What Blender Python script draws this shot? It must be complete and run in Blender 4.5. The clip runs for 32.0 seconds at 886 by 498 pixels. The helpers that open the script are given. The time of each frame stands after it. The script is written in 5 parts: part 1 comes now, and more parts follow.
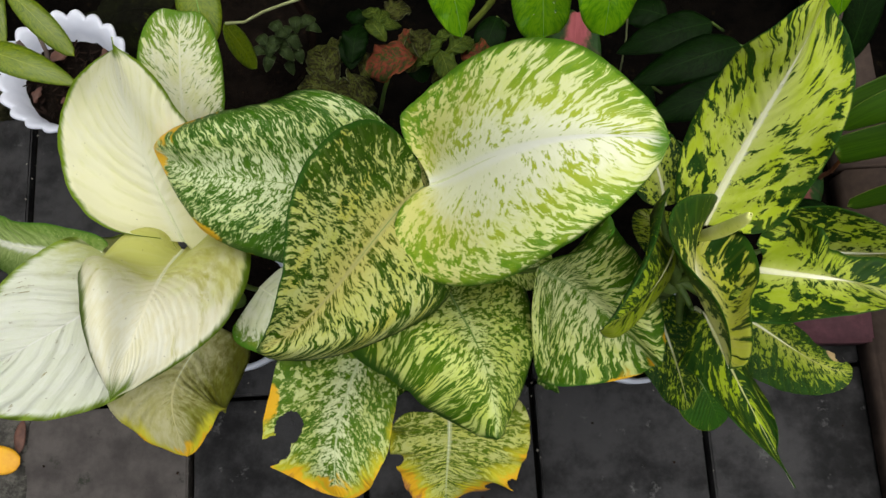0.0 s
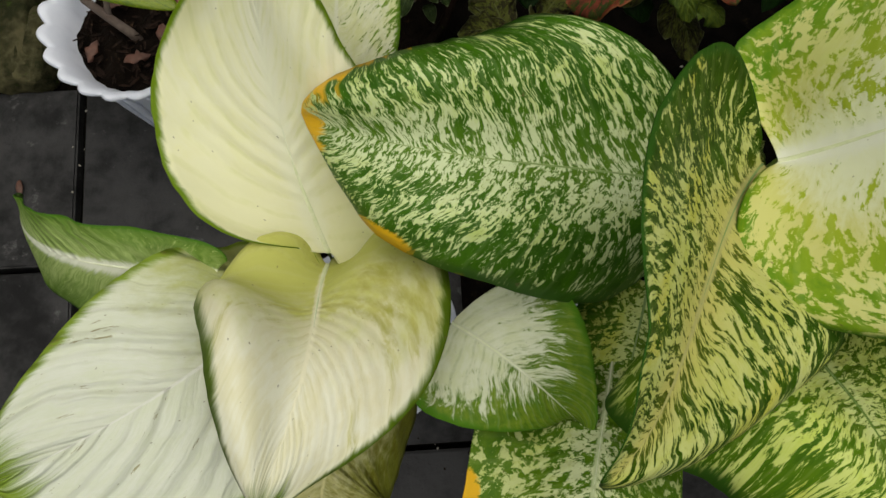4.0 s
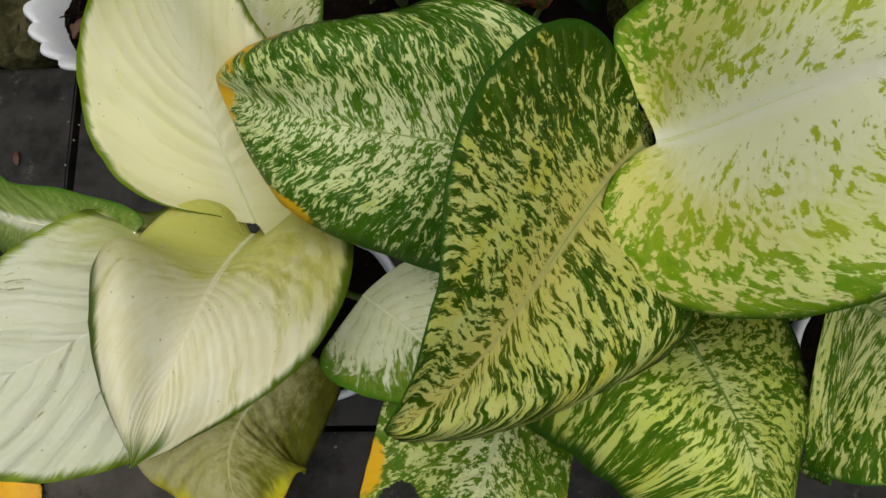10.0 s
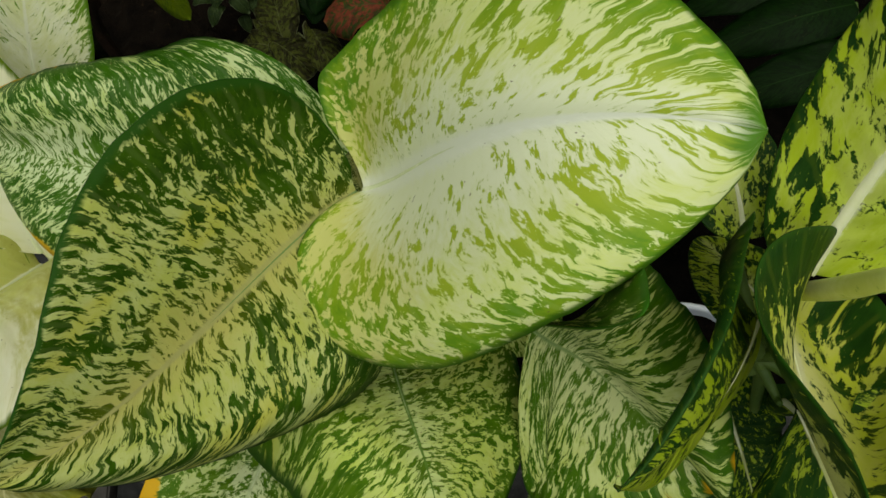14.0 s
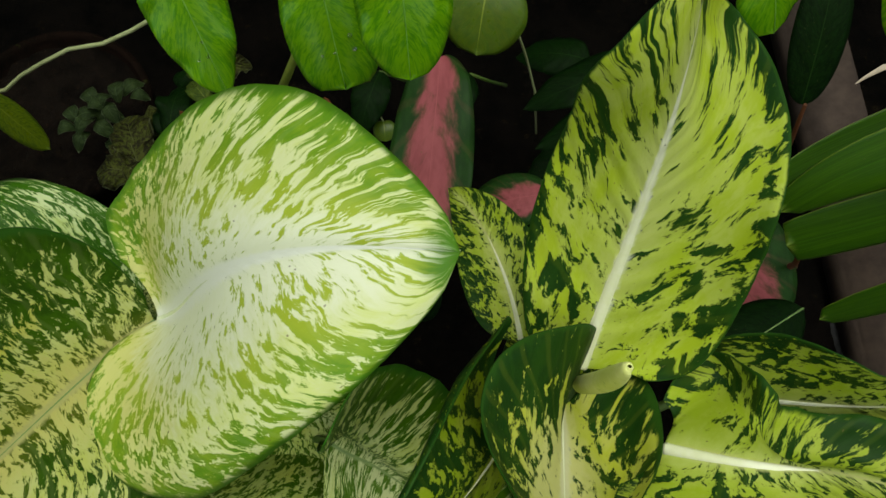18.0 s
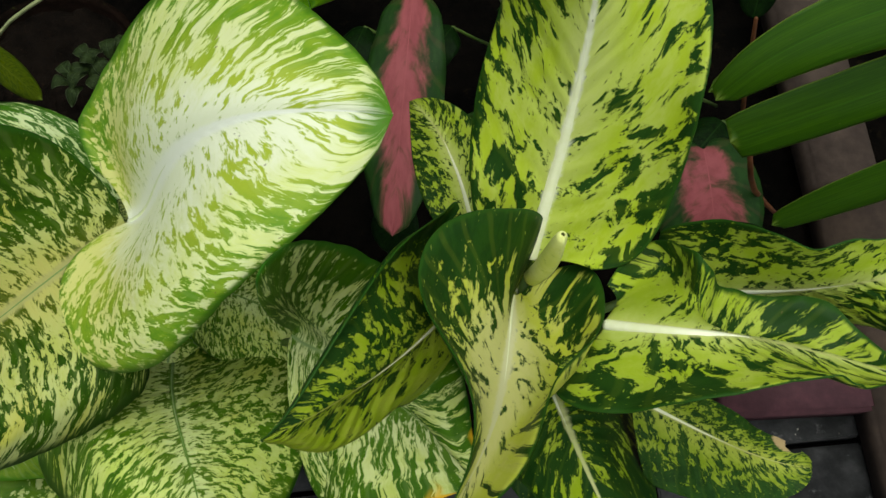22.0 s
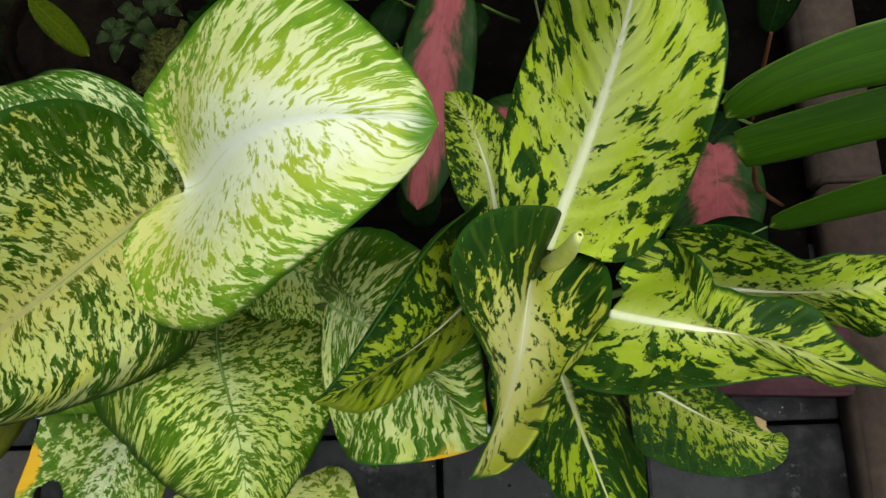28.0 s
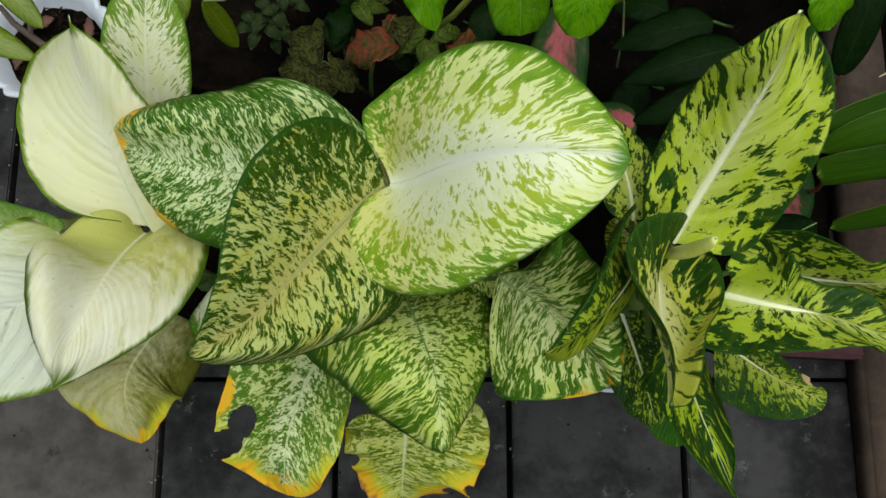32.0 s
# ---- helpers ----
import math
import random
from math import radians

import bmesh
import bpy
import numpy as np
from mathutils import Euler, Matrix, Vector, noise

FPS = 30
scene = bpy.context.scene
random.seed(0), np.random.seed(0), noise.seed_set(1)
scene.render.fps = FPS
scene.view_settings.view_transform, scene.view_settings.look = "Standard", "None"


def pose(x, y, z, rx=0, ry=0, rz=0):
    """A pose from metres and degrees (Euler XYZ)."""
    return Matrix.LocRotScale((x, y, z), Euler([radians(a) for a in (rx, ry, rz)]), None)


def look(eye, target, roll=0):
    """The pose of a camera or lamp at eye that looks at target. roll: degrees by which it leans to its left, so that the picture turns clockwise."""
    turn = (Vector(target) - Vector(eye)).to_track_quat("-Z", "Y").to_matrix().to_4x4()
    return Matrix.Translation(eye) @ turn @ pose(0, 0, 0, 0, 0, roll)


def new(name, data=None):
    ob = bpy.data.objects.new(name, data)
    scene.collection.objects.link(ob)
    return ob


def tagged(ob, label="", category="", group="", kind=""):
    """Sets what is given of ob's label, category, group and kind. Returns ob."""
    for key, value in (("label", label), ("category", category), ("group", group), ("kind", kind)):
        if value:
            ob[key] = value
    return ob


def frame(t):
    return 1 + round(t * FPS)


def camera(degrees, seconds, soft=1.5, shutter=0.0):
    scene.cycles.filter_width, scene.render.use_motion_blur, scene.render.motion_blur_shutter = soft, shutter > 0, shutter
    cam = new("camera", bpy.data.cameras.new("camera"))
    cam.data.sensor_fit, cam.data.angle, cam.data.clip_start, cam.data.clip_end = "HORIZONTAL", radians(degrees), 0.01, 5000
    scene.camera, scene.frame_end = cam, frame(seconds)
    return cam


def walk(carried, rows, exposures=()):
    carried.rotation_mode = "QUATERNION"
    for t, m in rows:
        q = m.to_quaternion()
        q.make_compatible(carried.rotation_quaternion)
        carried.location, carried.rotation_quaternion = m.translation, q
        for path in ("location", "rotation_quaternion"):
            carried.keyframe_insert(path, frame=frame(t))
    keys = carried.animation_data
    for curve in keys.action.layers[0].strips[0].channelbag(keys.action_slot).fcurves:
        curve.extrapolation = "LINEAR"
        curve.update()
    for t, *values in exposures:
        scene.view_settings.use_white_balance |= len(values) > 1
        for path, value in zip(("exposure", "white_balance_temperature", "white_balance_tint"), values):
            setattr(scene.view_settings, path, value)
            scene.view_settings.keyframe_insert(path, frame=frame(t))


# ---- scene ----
cam = camera(55.5, 32.0)
METRES, EYE, TILT, LEAN, TURN = 1.39, 1.51, -76.83, -0.98, -3.23
ROWS = [
    (0.0, 0.0, 0.0, 0.0, 0.0, 0.0, -0.0),
    (0.5, -0.0177, 0.0347, 0.0068, -0.01, 0.05, 0.11),
    (1.0, -0.0589, 0.1006, 0.0187, 0.05, 0.13, 0.18),
    (1.5, -0.0969, 0.1592, 0.0262, 0.6, 0.13, 0.37),
    (2.0, -0.1187, 0.2037, 0.02, 1.51, 0.08, 0.27),
    (2.5, -0.1415, 0.2373, 0.0171, 1.47, -0.07, 0.18),
    (3.0, -0.1513, 0.2508, 0.0139, 0.91, -0.49, 0.18),
    (3.5, -0.1554, 0.2536, 0.0137, 0.84, -0.45, 0.18),
    (5.5, -0.1609, 0.2571, 0.0004, 1.91, -0.12, 0.46),
    (6.0, -0.16, 0.2595, -0.0035, 2.41, 0.09, 0.16),
    (6.5, -0.1599, 0.2618, -0.0047, 2.45, 0.04, 0.03),
    (7.0, -0.1586, 0.2613, -0.0051, 2.01, -0.64, -0.08),
    (7.5, -0.1616, 0.2601, -0.0045, 2.41, -0.76, -0.05),
    (8.0, -0.1468, 0.2596, -0.0042, 2.7, -1.02, -0.24),
    (8.5, -0.1288, 0.2583, -0.0082, 3.84, -1.03, -0.49),
    (9.0, -0.114, 0.2529, -0.0086, 3.89, -0.7, -0.79),
    (9.5, -0.0937, 0.2461, -0.0041, 4.08, -0.5, -1.14),
    (10.0, -0.0767, 0.247, -0.001, 4.41, -0.42, -2.32),
    (10.5, -0.0665, 0.2482, 0.006, 4.93, -0.29, -2.84),
    (11.0, -0.0546, 0.2488, 0.0132, 5.37, -0.31, -3.15),
    (11.5, -0.0394, 0.2482, 0.0191, 5.7, -0.47, -3.28),
    (12.0, -0.0243, 0.2455, 0.0215, 4.59, -0.49, -3.33),
    (12.5, -0.0038, 0.2447, 0.0253, 4.81, -0.61, -3.49),
    (13.0, 0.0134, 0.2429, 0.0271, 4.88, -0.77, -3.5),
    (13.5, 0.0368, 0.2451, 0.027, 4.28, -0.87, -3.18),
    (14.0, 0.0553, 0.2428, 0.028, 3.72, -0.81, -2.43),
    (14.5, 0.07, 0.2381, 0.0299, 2.94, -0.32, -1.5),
    (16.5, 0.1253, 0.2315, 0.0308, 2.65, 0.29, 1.31),
    (17.0, 0.1374, 0.228, 0.037, 1.83, 0.39, 2.13),
    (17.5, 0.1409, 0.2278, 0.0431, 1.21, 2.96, 2.29),
    (18.0, 0.1438, 0.2299, 0.0456, 1.74, 4.5, 2.15),
    (18.5, 0.1452, 0.229, 0.0395, 1.44, 4.47, 2.2),
    (19.0, 0.1472, 0.2263, 0.0335, 0.73, 4.53, 2.32),
    (19.5, 0.1496, 0.2233, 0.0301, 1.66, 4.57, 2.37),
    (20.0, 0.1545, 0.2227, 0.022, 2.0, 4.49, 2.65),
    (20.5, 0.1568, 0.2213, 0.0155, 2.01, 4.53, 2.84),
    (21.0, 0.1585, 0.2215, 0.0058, 2.12, 4.63, 2.81),
    (21.5, 0.1631, 0.2204, -0.0013, 3.06, 4.8, 2.7),
    (22.0, 0.172, 0.2179, -0.0088, 2.85, 4.72, 2.71),
    (22.5, 0.1754, 0.2178, -0.0163, 3.1, 3.95, 2.64),
    (23.0, 0.1771, 0.2173, -0.0227, 3.99, 3.62, 2.36),
    (23.5, 0.1775, 0.2189, -0.0287, 3.18, 3.52, 2.35),
    (24.0, 0.1775, 0.219, -0.028, 3.01, 3.84, 2.29),
    (24.5, 0.1759, 0.2184, -0.0261, 3.66, 3.85, 2.31),
    (26.5, 0.1754, 0.2072, -0.0074, 3.24, -0.84, 0.94),
    (27.0, 0.1704, 0.1974, -0.0056, 2.78, -0.28, 0.29),
    (27.5, 0.1666, 0.1868, 0.0026, 2.8, 1.29, -0.18),
    (28.0, 0.163, 0.1717, 0.0066, 3.0, 1.35, -0.77),
    (28.5, 0.1537, 0.1606, 0.0121, 2.94, 1.29, -1.08),
    (29.0, 0.1485, 0.1505, 0.019, 2.78, 1.16, -2.01),
    (29.5, 0.1383, 0.1383, 0.0237, 2.91, 0.88, -2.73),
    (30.0, 0.1256, 0.1193, 0.0265, 2.7, 0.58, -2.91),
    (30.5, 0.1065, 0.1015, 0.0279, 2.51, 0.21, -2.94),
    (31.0, 0.0845, 0.0855, 0.0326, 2.35, -1.3, -2.91),
    (31.5, 0.067, 0.0526, 0.0303, 1.91, -1.96, -2.95),
    (32.0, 0.0448, 0.0237, 0.0265, 1.37, -2.05, -3.07),
]
walk(cam, [(t, pose(0, 0, EYE, TILT, LEAN, TURN) @ pose(METRES * x, METRES * y, METRES * z, 90 + pitch, roll, yaw)) for t, x, y, z, yaw, pitch, roll in ROWS],
     exposures=[(0, 0.06, 6600, 9), (2, -0.11, 6850, 6), (3.5, -0.19, 6950, 6), (6, -0.19, 7120, 5), (9, -0.24, 7200, 5), (10, -0.34, 7250, 4), (12, -0.38, 7100, 2), (14, -0.46, 7100, -5), (18, -0.22, 6620, -3), (21, -0.1, 6450, -1), (24, 0.04, 6450, 0), (29, 0.03, 6450, 0), (31, -0.07, 6450, -1), (32, -0.08, 6450, 0)])

# ---- light ----
world = bpy.data.worlds.new("overcast_sky")
scene.world = world
world.use_nodes = True
wn = world.node_tree.nodes
sky = wn.new("ShaderNodeTexSky")
sky.sky_type, sky.sun_disc = "NISHITA", False
sky.sun_elevation, sky.sun_rotation = radians(80), radians(40)
sky.air_density, sky.dust_density, sky.ozone_density = 1.0, 4.0, 1.0
cloud = wn.new("ShaderNodeHueSaturation")
cloud.inputs["Saturation"].default_value = 0.3
world.node_tree.links.new(sky.outputs[0], cloud.inputs["Color"])
world.node_tree.links.new(cloud.outputs[0], wn["Background"].inputs[0])
wn["Background"].inputs[1].default_value = 0.15
sun = new("sun", bpy.data.lights.new("sun", "SUN"))
sun.data.energy, sun.data.angle, sun.data.color = 1.5, radians(80), (1.0, 0.97, 0.90)
sun.matrix_world = look((0.15, -0.05, 3.0), (0.1, 0.2, 0.6))


# ---- materials ----
def mat(name):
    m = bpy.data.materials.new(name)
    m.use_nodes = True
    return m, m.node_tree.nodes, m.node_tree.links, m.node_tree.nodes["Principled BSDF"]


class G:
    """Short ways to wire a node tree."""

    def __init__(self, m):
        self.n, self.l = m.node_tree.nodes, m.node_tree.links

    def put(self, socket, v):
        if isinstance(v, (int, float)):
            socket.default_value = v
        elif isinstance(v, tuple):
            socket.default_value = (*v, 1.0) if len(socket.default_value) == 4 else v
        else:
            self.l.new(v, socket)

    def math(self, op, a, b=0.0, c=0.0):
        q = self.n.new("ShaderNodeMath")
        q.operation = op
        for i, v in enumerate((a, b, c)):
            self.put(q.inputs[i], v)
        return q.outputs[0]

    def ramp(self, v, lo, hi, a=0.0, b=1.0):
        q = self.n.new("ShaderNodeMapRange")
        q.interpolation_type = "SMOOTHSTEP"
        for i, x in enumerate((v, lo, hi, a, b)):
            self.put(q.inputs[i], x)
        return q.outputs[0]

    def mix(self, k, a, b):
        q = self.n.new("ShaderNodeMix")
        q.data_type = "RGBA"
        self.put(q.inputs[0], k)
        self.put(q.inputs[6], a)
        self.put(q.inputs[7], b)
        return q.outputs[2]

    def xyz(self, x, y, z):
        q = self.n.new("ShaderNodeCombineXYZ")
        for i, v in enumerate((x, y, z)):
            self.put(q.inputs[i], v)
        return q.outputs[0]

    def noise(self, vec, scale=1.0, detail=3.0, rough=0.55, warp=0.0):
        q = self.n.new("ShaderNodeTexNoise")
        self.put(q.inputs["Vector"], vec)
        q.inputs["Scale"].default_value, q.inputs["Detail"].default_value = scale, detail
        q.inputs["Roughness"].default_value, q.inputs["Distortion"].default_value = rough, warp
        return q.outputs[0]

    def bump(self, h, strength, distance, normal=None):
        q = self.n.new("ShaderNodeBump")
        q.inputs["Strength"].default_value, q.inputs["Distance"].default_value = strength, distance
        self.l.new(h, q.inputs["Height"])
        if normal is not None:
            self.l.new(normal, q.inputs["Normal"])
        return q.outputs[0]


def leaf_material(name, light, light2, dark, dark2, cut, soft=0.034, edge_w=0.1, tip_w=0.0, low_w=0.25, lobe_w=0.0, along=45.0, across=5.0, sweep=0.36,
                  inner=None, inner_w=0.5, base=None, base_w=0.4, mid=None, mid_w=0.05, rim=None, rim_w=0.03, tip_rim=0.0, burn=0.0, scorch=0.0, scars=0.0,
                  veins=26.0, pleat=0.2, relief=0.35, rough=0.46, shine=0.12, fine=0.38, gain=1.9, side_w=0.0, flecks=0.75, core=None, core_w=0.4, crease=0.0, warm=None, clear=0.0, spot=None, spot_tint=(0.78, 0.46, 0.02)):
    """A leaf blade: streaks fan out along the side veins from the midrib (u runs base to tip, v from edge to edge)."""
    m, n, l, p = mat(name)
    g = G(m)
    whole = n.new("ShaderNodeUVMap")
    whole.uv_map = "UVMap"
    uv = whole.outputs[0]
    sep = n.new("ShaderNodeSeparateXYZ")
    l.new(uv, sep.inputs[0])
    s, v = sep.outputs[0], g.math("MULTIPLY_ADD", sep.outputs[1], 2.0, -1.0)
    av = g.math("ABSOLUTE", v)
    spread = n.new("ShaderNodeUVMap")
    spread.uv_map = "Span"
    sep2 = n.new("ShaderNodeSeparateXYZ")
    l.new(spread.outputs[0], sep2.inputs[0])
    y = g.math("MULTIPLY_ADD", sep2.outputs[1], 4.0, -2.0)
    r = n.new("ShaderNodeObjectInfo").outputs["Random"]
    r9, r5 = g.math("MULTIPLY", r, 91.0), g.math("MULTIPLY", r, 53.0)
    wob = g.noise(g.xyz(g.math("MULTIPLY_ADD", s, 5.0, r9), g.math("MULTIPLY", v, 2.4), r5), 1.0, 2.0)
    lean = g.math("MULTIPLY", g.math("POWER", av, 0.85), g.math("MULTIPLY_ADD", s, -0.75 * sweep, 1.4 * sweep))
    fan = g.math("MULTIPLY", s, g.math("SUBTRACT", 1.0, lean))
    s2 = g.math("ADD", fan, g.math("MULTIPLY_ADD", wob, 0.08, -0.04))
    a = g.noise(g.xyz(g.math("MULTIPLY_ADD", s2, along, r9), g.math("MULTIPLY", y, across), r5), 1.0, 6.0, 0.62, 0.5)
    b = g.noise(g.xyz(g.math("MULTIPLY_ADD", s2, along * 2.1, r5), g.math("MULTIPLY", y, across * 1.9), r9), 1.0, 4.0, 0.62, 0.4)
    low = g.noise(g.xyz(g.math("MULTIPLY_ADD", s2, along * 0.25, r5), g.math("MULTIPLY", y, across * 0.2), r9), 1.0, 3.0)
    val = g.math("MULTIPLY_ADD", g.math("MULTIPLY_ADD", a, 1.0 - fine, g.math("MULTIPLY", b, fine)), gain, 0.5 - 0.5 * gain)
    val = g.math("ADD", val, g.math("MULTIPLY_ADD", low, low_w, -0.5 * low_w))
    val = g.math("ADD", val, g.math("MULTIPLY_ADD", g.math("MULTIPLY", g.math("POWER", av, 2.2), g.ramp(s, 1.0, 0.78, 0.25, 1.0)), edge_w, g.math("MULTIPLY", s, tip_w)))
    if side_w:
        val = g.math("MULTIPLY_ADD", v, side_w, val)
    if lobe_w:
        val = g.math("ADD", val, g.math("MULTIPLY", g.math("MULTIPLY", g.ramp(s, 0.55, 0.0), av), lobe_w))
    if clear:
        val = g.math("SUBTRACT", val, g.math("MULTIPLY", g.ramp(av, 0.05, 0.55, clear, 0.0), g.ramp(s, 0.95, 0.5, 0.35, 1.0)))
    k = g.ramp(val, cut - soft, cut + soft)
    tone = g.noise(g.xyz(g.math("MULTIPLY_ADD", s, 9.0, r9), g.math("MULTIPLY", v, 4.0), r5), 1.0, 4.0, 0.6)
    tk = g.ramp(g.math("MULTIPLY_ADD", b, 0.4, g.math("MULTIPLY", tone, 0.6)), 0.38, 0.62)
    pale, deep = g.mix(tk, light, light2), g.mix(tk, dark, dark2)
    if warm is not None:
        patch = g.noise(g.xyz(g.math("MULTIPLY_ADD", s, 4.5, r5), g.math("MULTIPLY", y, 3.0), r9), 1.0, 2.0)
        pale = g.mix(g.ramp(patch, 0.52, 0.70, 0.0, 0.5), pale, warm)
    if inner is not None:
        deep = g.mix(g.ramp(g.math("ADD", av, g.math("MULTIPLY_ADD", low, 0.8, -0.4)), inner_w + 0.22, inner_w - 0.22), deep, inner)
    if base is not None:
        pale = g.mix(g.ramp(g.math("ADD", s, g.math("MULTIPLY_ADD", tone, 0.7, -0.35)), base_w + 0.2, base_w - 0.2), pale, base)
    if core is not None:
        reach = g.math("MULTIPLY", g.ramp(s, 0.0, 0.35, 0.55, 1.0), core_w)
        near = g.math("SUBTRACT", g.math("ADD", av, g.math("MULTIPLY_ADD", b, 0.5, g.math("MULTIPLY_ADD", low, 0.4, -0.45))), reach)
        pale = g.mix(g.ramp(near, 0.14, -0.30, 0.0, 0.95), pale, core)
    fleck = g.noise(g.xyz(g.math("MULTIPLY_ADD", s2, along * 4.0, r9), g.math("MULTIPLY", y, across * 5.0), r5), 1.0, 2.0, 0.6)
    k = g.math("MULTIPLY", k, g.ramp(fleck, 0.70, 0.665, 1.0 - flecks, 1.0))
    pale = g.mix(g.ramp(val, cut - 0.08, cut, 0.0, 0.12), pale, deep)
    col = g.mix(k, pale, deep)
    # side veins
    phase = g.math("ADD", fan, g.math("MULTIPLY_ADD", wob, 0.05, -0.025))
    wave = g.math("SINE", g.math("MULTIPLY", phase, veins * 6.283))
    swell = g.math("MULTIPLY", wave, g.ramp(low, 0.35, 0.68, 0.15, 1.0))
    col = g.mix(g.math("MULTIPLY", g.ramp(wave, 0.6, 1.0), 0.05), col, light)
    if crease:
        col = g.mix(g.math("MULTIPLY", g.ramp(wave, -0.55, -1.0), g.math("MULTIPLY", g.ramp(tone, 0.3, 0.65), g.ramp(av, 0.0, 0.25, 0.3, crease))), col, deep)
    if mid is not None:
        width = g.math("MULTIPLY", g.math("MULTIPLY_ADD", s, -0.85, 1.0), mid_w)
        width = g.math("MULTIPLY", width, g.math("MULTIPLY_ADD", g.math("MULTIPLY_ADD", b, 0.5, g.math("MULTIPLY", a, 0.5)), 2.4, -0.2))
        col = g.mix(g.ramp(av, width, g.math("MULTIPLY", width, 0.3)), col, mid)
    edge = g.math("MULTIPLY_ADD", g.ramp(s, 0.72, 1.0), tip_rim, g.math("MAXIMUM", av, g.math("MULTIPLY", s, 0.995)))
    if rim is not None:
        e = g.math("MULTIPLY_ADD", g.math("MULTIPLY_ADD", b, 0.6, g.math("MULTIPLY", low, 0.9)), 2.2 * rim_w, g.math("SUBTRACT", edge, 1.65 * rim_w))
        col = g.mix(g.ramp(e, 1.0 - 1.2 * rim_w, 1.0 - 0.2 * rim_w), col, rim)
    if scorch:
        e = g.math("ADD", g.math("MULTIPLY_ADD", s, 0.35, edge), g.math("MULTIPLY_ADD", low, 0.5, -0.25))
        col = g.mix(g.ramp(e, 1.40 - scorch, 1.45 - scorch), col, (0.75, 0.44, 0.02))
    if burn:
        far = g.math("ADD", g.math("MULTIPLY_ADD", av, 0.5, g.math("MULTIPLY", s, 0.62)), g.math("MULTIPLY_ADD", low, 0.5, -0.25))
        far = g.math("ADD", far, g.math("MULTIPLY_ADD", a, 0.22, -0.11))
        col = g.mix(g.ramp(far, 1.02 - burn, 1.20 - burn, 0.0, 0.9), col, (0.58, 0.54, 0.03))
        col = g.mix(g.ramp(far, 1.18 - burn, 1.28 - burn), col, (0.76, 0.44, 0.02))
        col = g.mix(g.ramp(far, 1.36 - burn, 1.44 - burn), col, (0.45, 0.20, 0.05))
    if spot is not None:
        s0, v0, rs, rv = spot
        far = g.math("ADD", g.math("POWER", g.math("ABSOLUTE", g.math("MULTIPLY_ADD", s, 1 / rs, -s0 / rs)), 2.0), g.math("POWER", g.math("ABSOLUTE", g.math("MULTIPLY_ADD", v, 1 / rv, -v0 / rv)), 2.0))
        far = g.math("ADD", far, g.math("MULTIPLY_ADD", b, 1.6, -0.8))
        col = g.mix(g.ramp(far, 1.25, 0.7), col, spot_tint)
    if scars:
        q = g.noise(g.xyz(g.math("MULTIPLY_ADD", s2, 55.0, r5), g.math("MULTIPLY", v, 5.0), r9), 1.0, 4.0, 0.7)
        q = g.math("ADD", q, g.math("MULTIPLY_ADD", low, 0.4, -0.2))
        col = g.mix(g.ramp(q, 0.74 - scars, 0.78 - scars, 0.0, 0.75), col, (0.22, 0.19, 0.06))
    specks = g.noise(g.xyz(g.math("MULTIPLY", s, 60.0), g.math("MULTIPLY_ADD", v, 24.0, r9), r5), 1.0, 1.0)
    col = g.mix(g.ramp(specks, 0.765, 0.79, 0.0, 0.6), col, (0.14, 0.12, 0.04))
    g.put(p.inputs["Base Color"], col)
    g.put(p.inputs["Roughness"], g.math("MULTIPLY_ADD", tone, 0.22, rough - 0.11))
    p.inputs["Specular IOR Level"].default_value = shine
    h = g.math("MULTIPLY_ADD", swell, pleat, g.math("MULTIPLY", tone, 0.7))
    g.put(p.inputs["Normal"], g.bump(g.math("MULTIPLY_ADD", b, 0.22, h), relief, 0.0018))
    thin = n.new("ShaderNodeBsdfTranslucent")
    g.put(thin.inputs[0], col)
    add = n.new("ShaderNodeMixShader")
    add.inputs[0].default_value = 0.16
    l.new(p.outputs[0], add.inputs[1])
    l.new(thin.outputs[0], add.inputs[2])
    l.new(add.outputs[0], n["Material Output"].inputs[0])
    return m


def plain_material(name, a, b, scale=40.0, rough=0.6, relief=0.3, depth=0.002, spots=None, detail=5.0, shine=0.4):
    """A surface of two tones at two scales, with fine relief."""
    m, n, l, p = mat(name)
    g = G(m)
    co = n.new("ShaderNodeTexCoord").outputs["Object"]
    r = g.math("MULTIPLY", n.new("ShaderNodeObjectInfo").outputs["Random"], 40.0)
    vec = n.new("ShaderNodeVectorMath")
    l.new(co, vec.inputs[0])
    g.put(vec.inputs[1], g.xyz(r, r, r))
    big, fine = g.noise(vec.outputs[0], scale * 0.2, 3.0), g.noise(vec.outputs[0], scale, detail, 0.65)
    col = g.mix(g.ramp(g.math("MULTIPLY_ADD", big, 0.6, g.math("MULTIPLY", fine, 0.4)), 0.36, 0.62), a, b)
    if spots is not None:
        col = g.mix(g.ramp(g.noise(vec.outputs[0], scale * 0.7, 6.0, 0.7), 0.60, 0.70), col, spots)
    g.put(p.inputs["Base Color"], col)
    g.put(p.inputs["Roughness"], g.math("MULTIPLY_ADD", fine, 0.3, rough - 0.15))
    p.inputs["Specular IOR Level"].default_value = shine
    g.put(p.inputs["Normal"], g.bump(fine, relief, depth))
    return m


